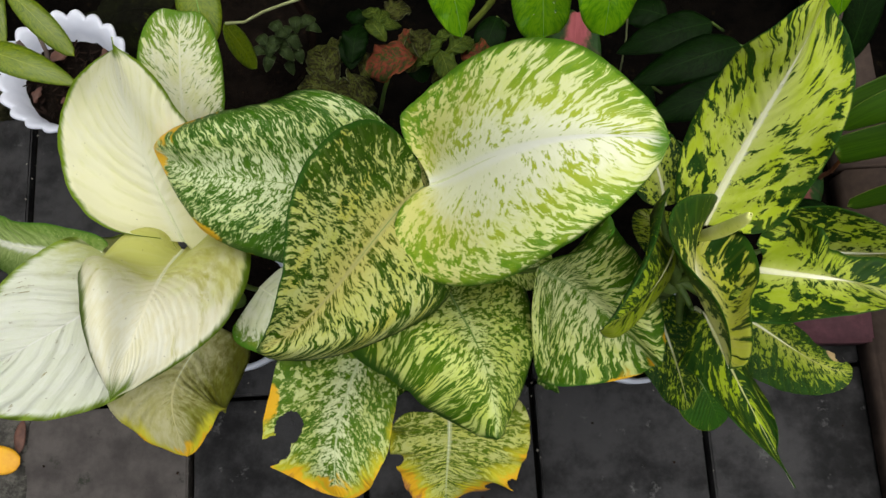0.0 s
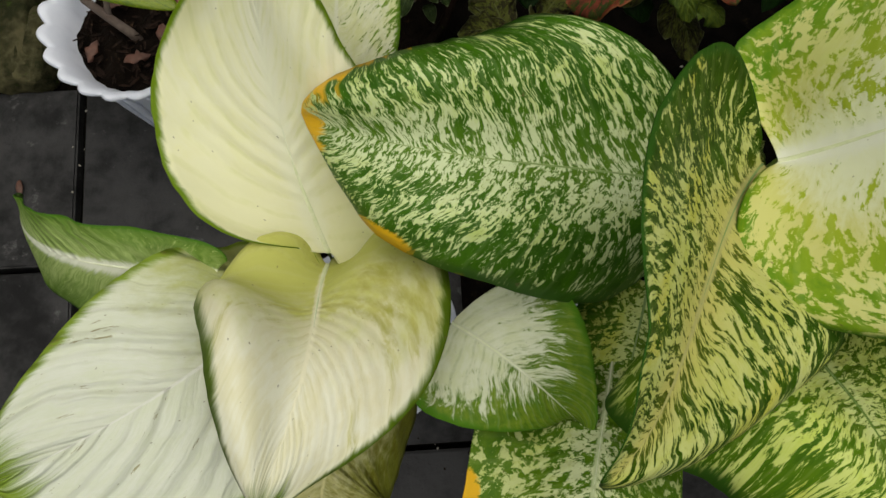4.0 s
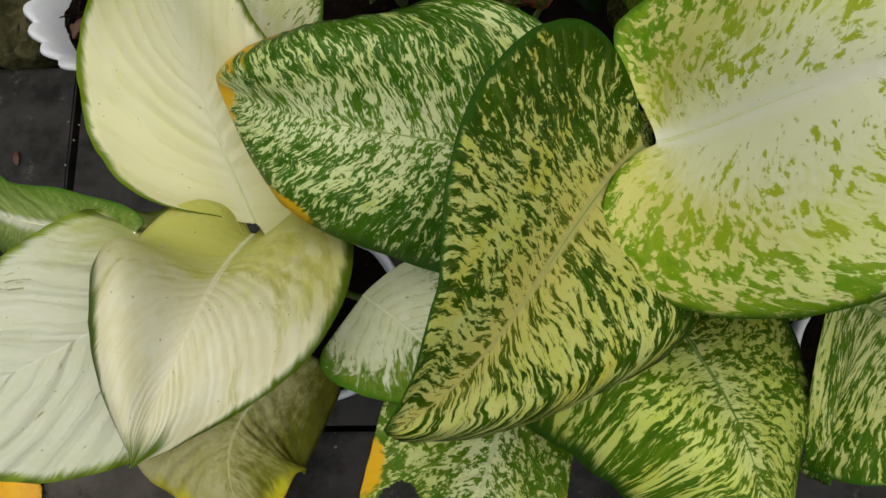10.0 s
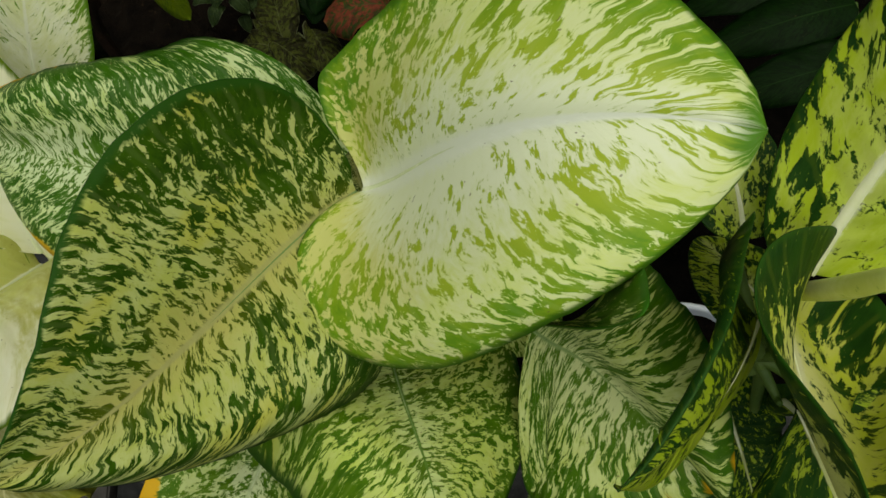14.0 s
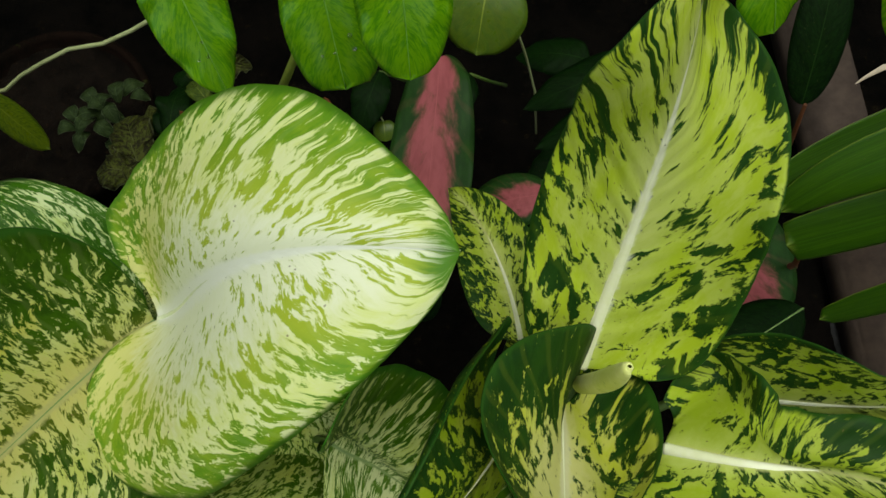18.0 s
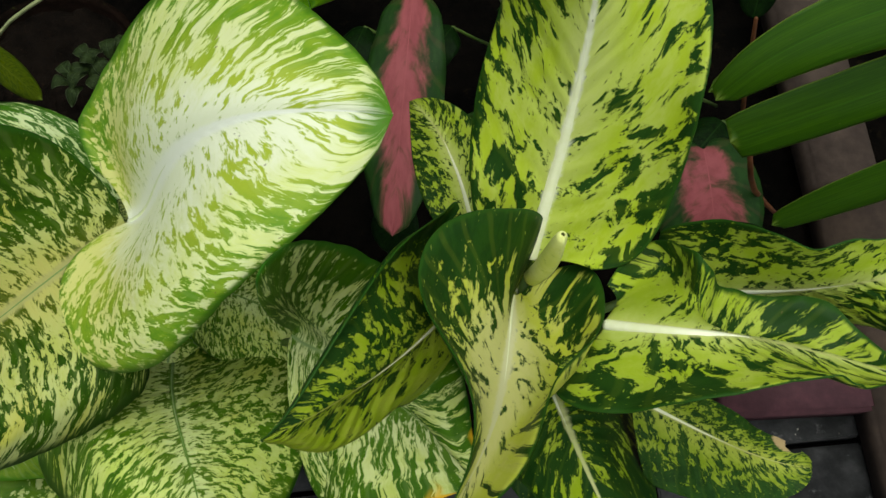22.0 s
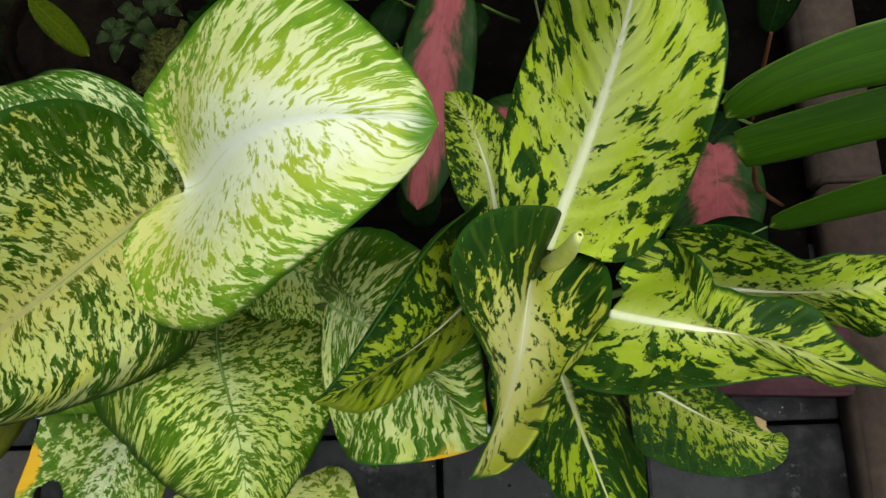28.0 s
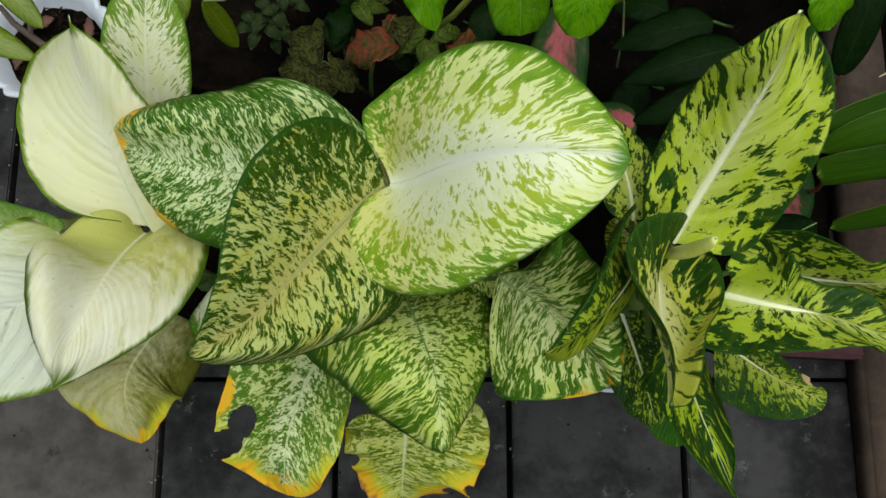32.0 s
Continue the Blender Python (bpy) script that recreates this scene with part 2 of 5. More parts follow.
CREAM = leaf_material("cream_leaf", (0.83, 0.83, 0.6), (0.81, 0.81, 0.51), (0.56,0.60,0.11), (0.46,0.52,0.07), 0.80, soft=0.12, edge_w=0.12, low_w=0.3,
                      base=(0.82, 0.82, 0.56), base_w=0.35, mid=(0.84, 0.85, 0.66), mid_w=0.2, rim=(0.14, 0.23, 0.01), rim_w=0.05, veins=15, pleat=0.7, relief=0.5, tip_rim=0.05, gain=0.7, flecks=0.0, core=(0.86, 0.86, 0.68), core_w=0.26, sweep=0.6, along=26, crease=0.2)
FOLD = leaf_material("pale_cream_leaf", (0.8, 0.8, 0.65), (0.74, 0.72, 0.5), (0.50, 0.48, 0.13), (0.46, 0.46, 0.10), 0.62, soft=0.11, edge_w=0.05, tip_w=-0.10, low_w=0.75,
                     along=24, base=(0.58, 0.60, 0.17), base_w=0.44, mid=(0.82, 0.80, 0.60), mid_w=0.07, rim=(0.10, 0.17, 0.01), rim_w=0.09, veins=26, pleat=0.35, relief=0.4, gain=0.8, flecks=0.0, sweep=0.48, crease=0.1)
WHITE = leaf_material("white_leaf", (0.68, 0.71, 0.61), (0.64, 0.68, 0.53), (0.40, 0.47, 0.12), (0.26, 0.34, 0.05), 0.73, soft=0.09, edge_w=0.03, tip_w=0.0, low_w=0.25,
                      along=60, across=6, base=(0.46, 0.5, 0.18), base_w=0.42, mid=(0.74, 0.76, 0.68), mid_w=0.04, rim=(0.2, 0.3, 0.03), rim_w=0.085, scars=0.08, veins=14, pleat=1.0, relief=1.0, tip_rim=0.0, gain=0.8, flecks=0.0, sweep=0.48, crease=0.0)
HALF = leaf_material("white_leaf_with_green_border", (0.68, 0.72, 0.54), (0.62, 0.67, 0.42), (0.17, 0.26, 0.02), (0.09, 0.19, 0.012), 0.71, soft=0.05, edge_w=0.26, low_w=0.45,
                     tip_w=0.4, across=6, mid=(0.62, 0.66, 0.48), mid_w=0.05, rim=(0.08, 0.21, 0.012), rim_w=0.1, veins=20, pleat=0.4, relief=0.8, gain=0.8, flecks=0.0, sweep=0.45, crease=0.2)
PALE = leaf_material("cream_leaf_with_green_flecks", (0.74, 0.76, 0.56), (0.66, 0.69, 0.36), (0.20, 0.30, 0.03), (0.13, 0.25, 0.015), 0.84, edge_w=0.22, low_w=0.4,
                     mid=(0.74, 0.76, 0.58), mid_w=0.08, rim=(0.10, 0.22, 0.012), rim_w=0.1, veins=15, pleat=0.25, relief=0.7, tip_w=0.32)
GREENW = leaf_material("green_leaf_with_white_middle", (0.46,0.56,0.22), (0.36, 0.46, 0.16), (0.16, 0.26, 0.045), (0.1, 0.19, 0.025), 0.53, soft=0.25, edge_w=0.35,
                       along=70, mid=(0.74, 0.77, 0.62), mid_w=0.27, rim=(0.06, 0.16, 0.012), rim_w=0.08, scorch=0.0, veins=20, pleat=0.5, relief=0.7, across=1.5, gain=0.9)
DYING = leaf_material("yellowing_leaf", (0.54, 0.52, 0.28), (0.44, 0.42, 0.16), (0.22, 0.24, 0.03), (0.15, 0.15, 0.015), 0.66, soft=0.25, edge_w=0.16, low_w=0.6,
                      along=20, mid=(0.60, 0.57, 0.28), mid_w=0.05, burn=0.22, veins=15, pleat=0.6, relief=1.0, rough=0.55, side_w=-0.45, flecks=0.0, gain=1.2, scorch=0.15, across=7)
BRIGHT = leaf_material("bright_variegated_leaf", (0.74, 0.79, 0.41), (0.69, 0.76, 0.26), (0.25, 0.39, 0.02), (0.13, 0.29, 0.012), 0.585, soft=0.028, edge_w=0.16, low_w=0.4, tip_w=0.02,
                       along=36, across=8.5, inner=(0.40, 0.50, 0.04), inner_w=0.62, base=(0.68, 0.68, 0.24), base_w=0.38, mid=(0.86, 0.88, 0.76), mid_w=0.17,
                       rim=(0.09, 0.23, 0.012), rim_w=0.05, veins=22, pleat=0.12, relief=0.6, shine=0.2, fine=0.44, core=(0.85, 0.88, 0.66), core_w=0.46, sweep=0.3, clear=0.07)
DARKS = leaf_material("dark_variegated_leaf", (0.53, 0.57, 0.22), (0.47, 0.51, 0.12), (0.044, 0.105, 0.004), (0.022, 0.06, 0.003), 0.532, edge_w=0.05, low_w=0.4, lobe_w=0.14,
                      along=50, across=7, inner=(0.085, 0.115, 0.008), inner_w=0.22, mid=(0.44, 0.42, 0.16), mid_w=0.07, rim=(0.025, 0.08, 0.008), rim_w=0.05, veins=24, pleat=0.25, relief=0.7, fine=0.46, shine=0.06, core=(0.50, 0.47, 0.14), core_w=0.26, warm=(0.50, 0.45, 0.02), sweep=0.16)
MINTY = leaf_material("green_leaf_with_pale_streaks", (0.6, 0.69, 0.35), (0.5, 0.61, 0.19), (0.052, 0.15, 0.005), (0.030, 0.10, 0.004), 0.505, edge_w=0.14, low_w=0.34,
                      along=68, across=9, inner=(0.09, 0.19, 0.012), inner_w=0.3, mid=(0.26, 0.36, 0.12), mid_w=0.02, rim=(0.045, 0.14, 0.012), rim_w=0.045, scorch=0.18, veins=26, pleat=0.3, relief=0.7, shine=0.15, fine=0.45, core=(0.62, 0.70, 0.42), core_w=0.40, sweep=0.14, spot=(0.66, -1.0, 0.085, 0.12))
MILKY = leaf_material("green_leaf_with_milky_streaks", (0.66, 0.72, 0.3), (0.52, 0.6, 0.14), (0.08, 0.18, 0.006), (0.045, 0.125, 0.005), 0.515, edge_w=0.1, low_w=0.34,
                      along=40, across=8.5, inner=(0.10, 0.20, 0.015), inner_w=0.3, mid=(0.30, 0.40, 0.14), mid_w=0.03, rim=(0.04, 0.14, 0.01), rim_w=0.04, scorch=0.08, veins=26, pleat=0.3, relief=0.7, shine=0.08, fine=0.5, core=(0.66, 0.7, 0.34), core_w=0.35, sweep=0.14)
MOTTLE = leaf_material("green_leaf_with_yellow_flecks", (0.58, 0.66, 0.20), (0.50, 0.60, 0.11), (0.09, 0.185, 0.006), (0.05, 0.13, 0.005), 0.52, edge_w=0.08, low_w=0.32,
                       along=38, across=8.5, inner=(0.09, 0.17, 0.012), inner_w=0.3, mid=(0.12, 0.22, 0.03), mid_w=0.035, rim=(0.04, 0.12, 0.01), rim_w=0.045, scorch=0.03, veins=26, pleat=0.3, relief=0.7, fine=0.48, core=(0.58, 0.66, 0.28), core_w=0.22, sweep=0.16, warm=(0.50, 0.52, 0.04), shine=0.08)
BURNT = leaf_material("streaked_leaf_with_yellow_edge", (0.56, 0.63, 0.27), (0.48, 0.56, 0.14), (0.11, 0.21, 0.010), (0.06, 0.15, 0.008), 0.505, edge_w=0.1, low_w=0.46,
                      along=48, across=10, mid=(0.54, 0.62, 0.34), mid_w=0.05, burn=0.27, scorch=0.2, veins=24, pleat=0.4, relief=0.8, fine=0.42, core=(0.66, 0.72, 0.42), core_w=0.35, sweep=0.26, spot=(0.5, 1.0, 0.07, 0.12))
RAGGED = leaf_material("ragged_leaf_with_orange_edge", (0.56, 0.60, 0.20), (0.52, 0.55, 0.10), (0.15, 0.22, 0.010), (0.09, 0.16, 0.008), 0.53, edge_w=0.08, low_w=0.46,
                       along=44, across=8, mid=(0.54, 0.60, 0.30), mid_w=0.05, burn=0.46, scorch=0.14, veins=24, pleat=0.4, relief=0.9, fine=0.42, sweep=0.3)
LIME = leaf_material("lime_leaf_with_dark_blotches", (0.46, 0.58, 0.03), (0.55, 0.64, 0.11), (0.012, 0.045, 0.006), (0.022, 0.07, 0.007), 0.61, edge_w=0.13, low_w=0.24, lobe_w=0.05,
                     along=26, across=4.6, mid=(0.86, 0.87, 0.64), mid_w=0.1, rim=(0.025, 0.08, 0.008), rim_w=0.022, veins=18, pleat=0.35, relief=0.7, fine=0.38, core=(0.62, 0.68, 0.20), core_w=0.26, sweep=0.44, clear=0.03)
HEART = leaf_material("cream_lime_leaf_with_dark_lobes", (0.57, 0.61, 0.06), (0.62, 0.63, 0.14), (0.012, 0.045, 0.006), (0.022, 0.07, 0.007), 0.59, edge_w=0.2, tip_w=0.0, low_w=0.34, lobe_w=0.06, side_w=0.1,
                      along=13, across=3.2, mid=(0.74, 0.72, 0.42), mid_w=0.16, rim=(0.025, 0.08, 0.008), rim_w=0.03, veins=18, pleat=0.08, relief=0.7, fine=0.42, core=(0.72, 0.7, 0.27), core_w=0.5, sweep=0.2, clear=0.05)
LIMED = leaf_material("dark_leaf_with_lime_blotches", (0.38, 0.50, 0.025), (0.47, 0.56, 0.08), (0.012, 0.045, 0.006), (0.020, 0.062, 0.007), 0.55, edge_w=0.08, low_w=0.28, lobe_w=0.10,
                      along=22, across=5.5, mid=(0.58, 0.60, 0.22), mid_w=0.09, rim=(0.025, 0.08, 0.008), rim_w=0.03, veins=18, pleat=0.35, relief=0.7, fine=0.38, core=(0.6, 0.66, 0.2), core_w=0.22, sweep=0.24, clear=0.05)
SPLIT = leaf_material("half_dark_leaf_with_lime_blotches", (0.28, 0.38, 0.012), (0.36, 0.43, 0.04), (0.010, 0.040, 0.005), (0.018, 0.058, 0.006), 0.53, edge_w=0.06, low_w=0.42,
                      along=19, across=6, side_w=0.20, mid=(0.50, 0.52, 0.10), mid_w=0.06, rim=(0.025, 0.08, 0.008), rim_w=0.03, veins=18, pleat=0.35, relief=0.7, fine=0.42, sweep=0.22)
STREAKY = leaf_material("narrow_dark_leaf_with_lime_streaks", (0.32, 0.44, 0.012), (0.40, 0.49, 0.05), (0.012, 0.045, 0.006), (0.020, 0.062, 0.007), 0.44, edge_w=0.08, low_w=0.30,
                        along=20, across=7, mid=(0.58, 0.60, 0.26), mid_w=0.08, rim=(0.025, 0.08, 0.008), rim_w=0.03, veins=18, pleat=0.35, relief=0.7, fine=0.42, sweep=0.24)
CRISP = leaf_material("dark_leaf_with_burnt_tip", (0.22, 0.31, 0.012), (0.32, 0.40, 0.04), (0.014, 0.045, 0.006), (0.026, 0.075, 0.008), 0.53, edge_w=0.26, low_w=0.25,
                      along=26, across=6, mid=(0.54, 0.54, 0.20), mid_w=0.07, burn=0.0, veins=18, pleat=0.35, relief=0.7, fine=0.42, side_w=0.0, sweep=0.2, core=(0.42, 0.48, 0.07), core_w=0.3, spot=(0.82, -0.95, 0.08, 0.38), spot_tint=(0.5, 0.36, 0.17))
TIPGREEN = leaf_material("dark_leaf_plain_towards_the_tip", (0.24, 0.36, 0.02), (0.32, 0.42, 0.05), (0.022, 0.085, 0.006), (0.03, 0.105, 0.008), 0.55, edge_w=0.15, tip_w=0.45, low_w=0.40,
                         along=18, across=2.8, mid=(0.08, 0.17, 0.02), mid_w=0.04, rim=(0.16, 0.22, 0.01), rim_w=0.03, veins=18, pleat=0.4, relief=0.7)
VINE = leaf_material("glossy_green_leaf", (0.17, 0.37, 0.006), (0.13, 0.33, 0.005), (0.09, 0.27, 0.005), (0.07, 0.23, 0.005), 0.56, soft=0.10,
                     mid=(0.16, 0.4, 0.02), mid_w=0.03, veins=9, relief=0.22, rough=0.13, shine=0.6, flecks=0.0)
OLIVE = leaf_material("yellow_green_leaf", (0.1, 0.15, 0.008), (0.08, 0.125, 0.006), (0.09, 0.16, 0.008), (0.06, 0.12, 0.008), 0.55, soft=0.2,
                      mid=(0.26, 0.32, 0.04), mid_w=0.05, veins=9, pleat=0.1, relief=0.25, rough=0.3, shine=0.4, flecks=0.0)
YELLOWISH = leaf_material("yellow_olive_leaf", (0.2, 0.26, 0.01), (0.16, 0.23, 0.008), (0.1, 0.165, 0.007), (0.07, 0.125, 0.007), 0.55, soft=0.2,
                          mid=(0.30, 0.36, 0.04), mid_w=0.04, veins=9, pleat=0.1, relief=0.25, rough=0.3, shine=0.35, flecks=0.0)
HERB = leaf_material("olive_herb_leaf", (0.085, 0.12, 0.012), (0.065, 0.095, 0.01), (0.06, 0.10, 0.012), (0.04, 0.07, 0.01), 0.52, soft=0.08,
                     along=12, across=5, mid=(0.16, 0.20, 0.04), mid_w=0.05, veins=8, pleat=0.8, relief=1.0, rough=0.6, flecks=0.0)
LANCE = leaf_material("deep_green_strap_leaf", (0.052, 0.125, 0.004), (0.04, 0.105, 0.004), (0.03, 0.088, 0.003), (0.023, 0.072, 0.003), 0.55, soft=0.3,
                      along=1.5, across=14, mid=(0.045, 0.13, 0.005), mid_w=0.05, rim=(0.13, 0.2, 0.02), rim_w=0.03, veins=0.0, pleat=0.0, relief=0.2, rough=0.35, shine=0.2, flecks=0.0, gain=1.4)
PINK = leaf_material("pink_hearted_leaf", (0.38, 0.095, 0.105), (0.3, 0.07, 0.08), (0.022, 0.065, 0.01), (0.015, 0.045, 0.008), 0.62, soft=0.12, edge_w=0.62, low_w=0.55,
                     along=7, across=1.6, mid=(0.40, 0.10, 0.11), mid_w=0.02, veins=9, relief=0.5, flecks=0.0, gain=0.9)
# near-black green: the deep shade behind the pots is put into this colour
SHADE = leaf_material("dark_green_leaf_with_shade", (0.006, 0.022, 0.003), (0.005, 0.016, 0.002), (0.004, 0.013, 0.002), (0.003, 0.01, 0.002), 0.55, soft=0.1,
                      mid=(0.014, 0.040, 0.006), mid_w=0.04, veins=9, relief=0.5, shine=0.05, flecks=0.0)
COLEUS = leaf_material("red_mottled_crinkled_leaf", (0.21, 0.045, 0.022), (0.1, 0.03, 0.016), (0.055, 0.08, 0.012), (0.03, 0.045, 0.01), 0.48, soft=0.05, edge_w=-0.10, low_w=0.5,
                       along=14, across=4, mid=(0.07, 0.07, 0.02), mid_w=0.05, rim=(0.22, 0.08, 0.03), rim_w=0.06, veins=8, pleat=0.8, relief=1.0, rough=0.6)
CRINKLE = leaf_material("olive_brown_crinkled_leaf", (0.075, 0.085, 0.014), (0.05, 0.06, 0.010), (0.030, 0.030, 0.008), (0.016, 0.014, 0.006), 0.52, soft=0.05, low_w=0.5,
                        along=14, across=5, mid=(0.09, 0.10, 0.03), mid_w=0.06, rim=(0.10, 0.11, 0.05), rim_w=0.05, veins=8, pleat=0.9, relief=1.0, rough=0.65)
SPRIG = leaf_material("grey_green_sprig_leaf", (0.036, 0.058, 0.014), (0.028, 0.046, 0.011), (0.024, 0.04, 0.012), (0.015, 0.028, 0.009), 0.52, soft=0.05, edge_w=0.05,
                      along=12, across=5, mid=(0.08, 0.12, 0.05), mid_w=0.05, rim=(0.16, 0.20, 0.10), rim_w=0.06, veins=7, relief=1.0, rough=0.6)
RIB_PALE = plain_material("pale_midrib", (0.78, 0.80, 0.62), (0.66, 0.72, 0.46), 200, 0.45, 0.2)
RIB_GREEN = plain_material("green_midrib", (0.26, 0.36, 0.12), (0.16, 0.27, 0.07), 200, 0.45, 0.2)
RIB_VINE = plain_material("light_green_midrib", (0.20, 0.40, 0.05), (0.14, 0.34, 0.03), 200, 0.4, 0.2)
RIB_LIME = plain_material("cream_midrib", (0.88, 0.89, 0.66), (0.82, 0.84, 0.54), 200, 0.45, 0.2)
STALK = plain_material("green_stalk", (0.06, 0.12, 0.015), (0.11, 0.17, 0.03), 60, 0.5, 0.3)
WATER, _, _, wet = mat("clear_water")
wet.inputs["Transmission Weight"].default_value = 1.0
wet.inputs["Roughness"].default_value = 0.02
wet.inputs["IOR"].default_value = 1.33
SHOOT = plain_material("yellow_green_shoot", (0.24, 0.30, 0.04), (0.17, 0.22, 0.025), 90, 0.5, 0.3)
VINE_STEM = plain_material("pale_vine_stem", (0.38, 0.42, 0.20), (0.30, 0.33, 0.14), 90, 0.55, 0.3)
TILE = plain_material("dark_slate_paving", (0.009, 0.009, 0.0092), (0.043, 0.0425, 0.0435), 34, 0.75, 1.0, 0.004, spots=(0.085, 0.085, 0.084), shine=0.12, detail=12.0)
WORN = plain_material("worn_warm_grey_paving", (0.040, 0.036, 0.034), (0.095, 0.086, 0.080), 22, 0.75, 1.0, 0.004, spots=(0.026, 0.030, 0.022), shine=0.12, detail=12.0)
JOINT = plain_material("black_damp_joint", (0.002, 0.002, 0.002), (0.006, 0.006, 0.005), 90, 0.9, 0.6, shine=0.03)
SOIL = plain_material("black_potting_soil", (0.003, 0.0022, 0.0016), (0.010, 0.007, 0.005), 160, 0.95, 1.0, 0.006, spots=(0.03, 0.018, 0.010), shine=0.05)
EARTH = plain_material("damp_grey_earth", (0.05, 0.05, 0.03), (0.13, 0.125, 0.08), 45, 0.85, 0.9, 0.008, spots=(0.05, 0.07, 0.015))
# soil blackened in its colour to carry the shade under the foliage
SHADED_SOIL = plain_material("bed_soil_with_shade", (0.0012, 0.0012, 0.001), (0.004, 0.0032, 0.0025), 60, 0.95, 1.0, 0.006, spots=(0.012, 0.009, 0.005), shine=0.02)
PLASTIC = plain_material("white_plastic", (0.74, 0.77, 0.86), (0.66, 0.70, 0.80), 30, 0.38, 0.08, 0.001)
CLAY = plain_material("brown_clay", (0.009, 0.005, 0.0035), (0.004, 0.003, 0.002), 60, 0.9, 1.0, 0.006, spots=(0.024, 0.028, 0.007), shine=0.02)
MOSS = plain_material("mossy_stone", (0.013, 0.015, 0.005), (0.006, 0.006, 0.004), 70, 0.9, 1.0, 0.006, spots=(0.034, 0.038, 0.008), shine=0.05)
BRICKM = plain_material("plum_painted_brick", (0.085, 0.032, 0.040), (0.05, 0.020, 0.025), 60, 0.75, 0.7, 0.002, shine=0.2)
TIMBER = plain_material("weathered_brown_timber", (0.074, 0.052, 0.040), (0.038, 0.027, 0.022), 34, 0.75, 0.7, 0.002, shine=0.15)
WALLM = plain_material("dark_unseen_wall", (0.006, 0.006, 0.005), (0.012, 0.011, 0.010), 14, 0.9, 0.7, 0.006, shine=0.05)
DEADLEAF = plain_material("orange_dead_leaf", (0.78, 0.42, 0.015), (0.62, 0.26, 0.015), 40, 0.5, 0.4)
BROWNLEAF = plain_material("brown_dead_leaf", (0.13, 0.055, 0.035), (0.07, 0.032, 0.022), 90, 0.6, 0.5)
KHAKI = plain_material("khaki_mossy_stone", (0.10, 0.09, 0.045), (0.022, 0.024, 0.010), 75, 0.9, 1.0, 0.009, spots=(0.035, 0.06, 0.008), shine=0.08, detail=9.0)
GRITTY = plain_material("grey_pebbly_concrete", (0.12, 0.115, 0.10), (0.035, 0.034, 0.03), 150, 0.9, 1.0, 0.004, spots=(0.012, 0.012, 0.010), shine=0.1)
CHIP = plain_material("pale_chip", (0.30, 0.285, 0.25), (0.12, 0.11, 0.09), 200, 0.85, 0.4, shine=0.1)
BARK = plain_material("dark_bark_chip", (0.022, 0.012, 0.008), (0.006, 0.004, 0.003), 160, 0.85, 0.8, spots=(0.09, 0.055, 0.03), shine=0.1)
PETAL = plain_material("orange_petal", (0.75, 0.17, 0.01), (0.60, 0.10, 0.01), 80, 0.5, 0.3)
DRY = plain_material("bleached_dry_leaf", (0.52, 0.44, 0.34), (0.38, 0.30, 0.22), 90, 0.7, 0.5)
RUST = plain_material("orange_brown_stem", (0.17, 0.055, 0.014), (0.11, 0.036, 0.010), 90, 0.6, 0.3)
YOUNG = plain_material("pale_lime_young_leaf", (0.80, 0.82, 0.34), (0.70, 0.74, 0.20), 120, 0.45, 0.2, 0.001, spots=(0.36, 0.46, 0.06), shine=0.1)
TWIG = plain_material("grey_brown_twig", (0.13, 0.10, 0.08), (0.07, 0.05, 0.04), 120, 0.8, 0.8)
GRASS = plain_material("fresh_grass", (0.14, 0.24, 0.03), (0.09, 0.18, 0.02), 60, 0.5, 0.2)


# ---- builders ----
def link(name, bm, material, parent=None, label="", smooth=True, at=None):
    me = bpy.data.meshes.new(name)
    bm.to_mesh(me)
    bm.free()
    me.materials.append(material)
    if smooth:
        me.shade_smooth()
    ob = new(name, me)
    if at is not None:
        ob.location = at
    if parent is not None:
        ob.parent = parent
    if label:
        ob["label"] = label
    return ob


def thing(name, label, category, at=(0, 0, 0), group=""):
    ob = new(name)
    ob.location = at
    return tagged(ob, label, category, group)


def bezier(P, s):
    a, b, c, d = P
    k = 1 - s
    return k**3 * a + 3 * k * k * s * b + 3 * k * s * s * c + s**3 * d


def tube(points, radii, sides=8, cap=True):
    bm = bmesh.new()
    rings, up = [], Vector((0.13, 0.2, 1.0)).normalized()
    for i, q in enumerate(points):
        t = (points[min(i + 1, len(points) - 1)] - points[max(i - 1, 0)]).normalized()
        x = t.cross(up)
        x = x.normalized() if x.length > 1e-4 else Vector((1, 0, 0))
        y = x.cross(t)
        rings.append([bm.verts.new(q + radii[i] * (math.cos(a) * x + math.sin(a) * y)) for a in (6.28319 * k / sides for k in range(sides))])
    for a, b in zip(rings, rings[1:]):
        for k in range(sides):
            bm.faces.new((a[k], a[(k + 1) % sides], b[(k + 1) % sides], b[k]))
    if cap:
        bm.faces.new(rings[0][::-1])
        bm.faces.new(rings[-1])
    return bm


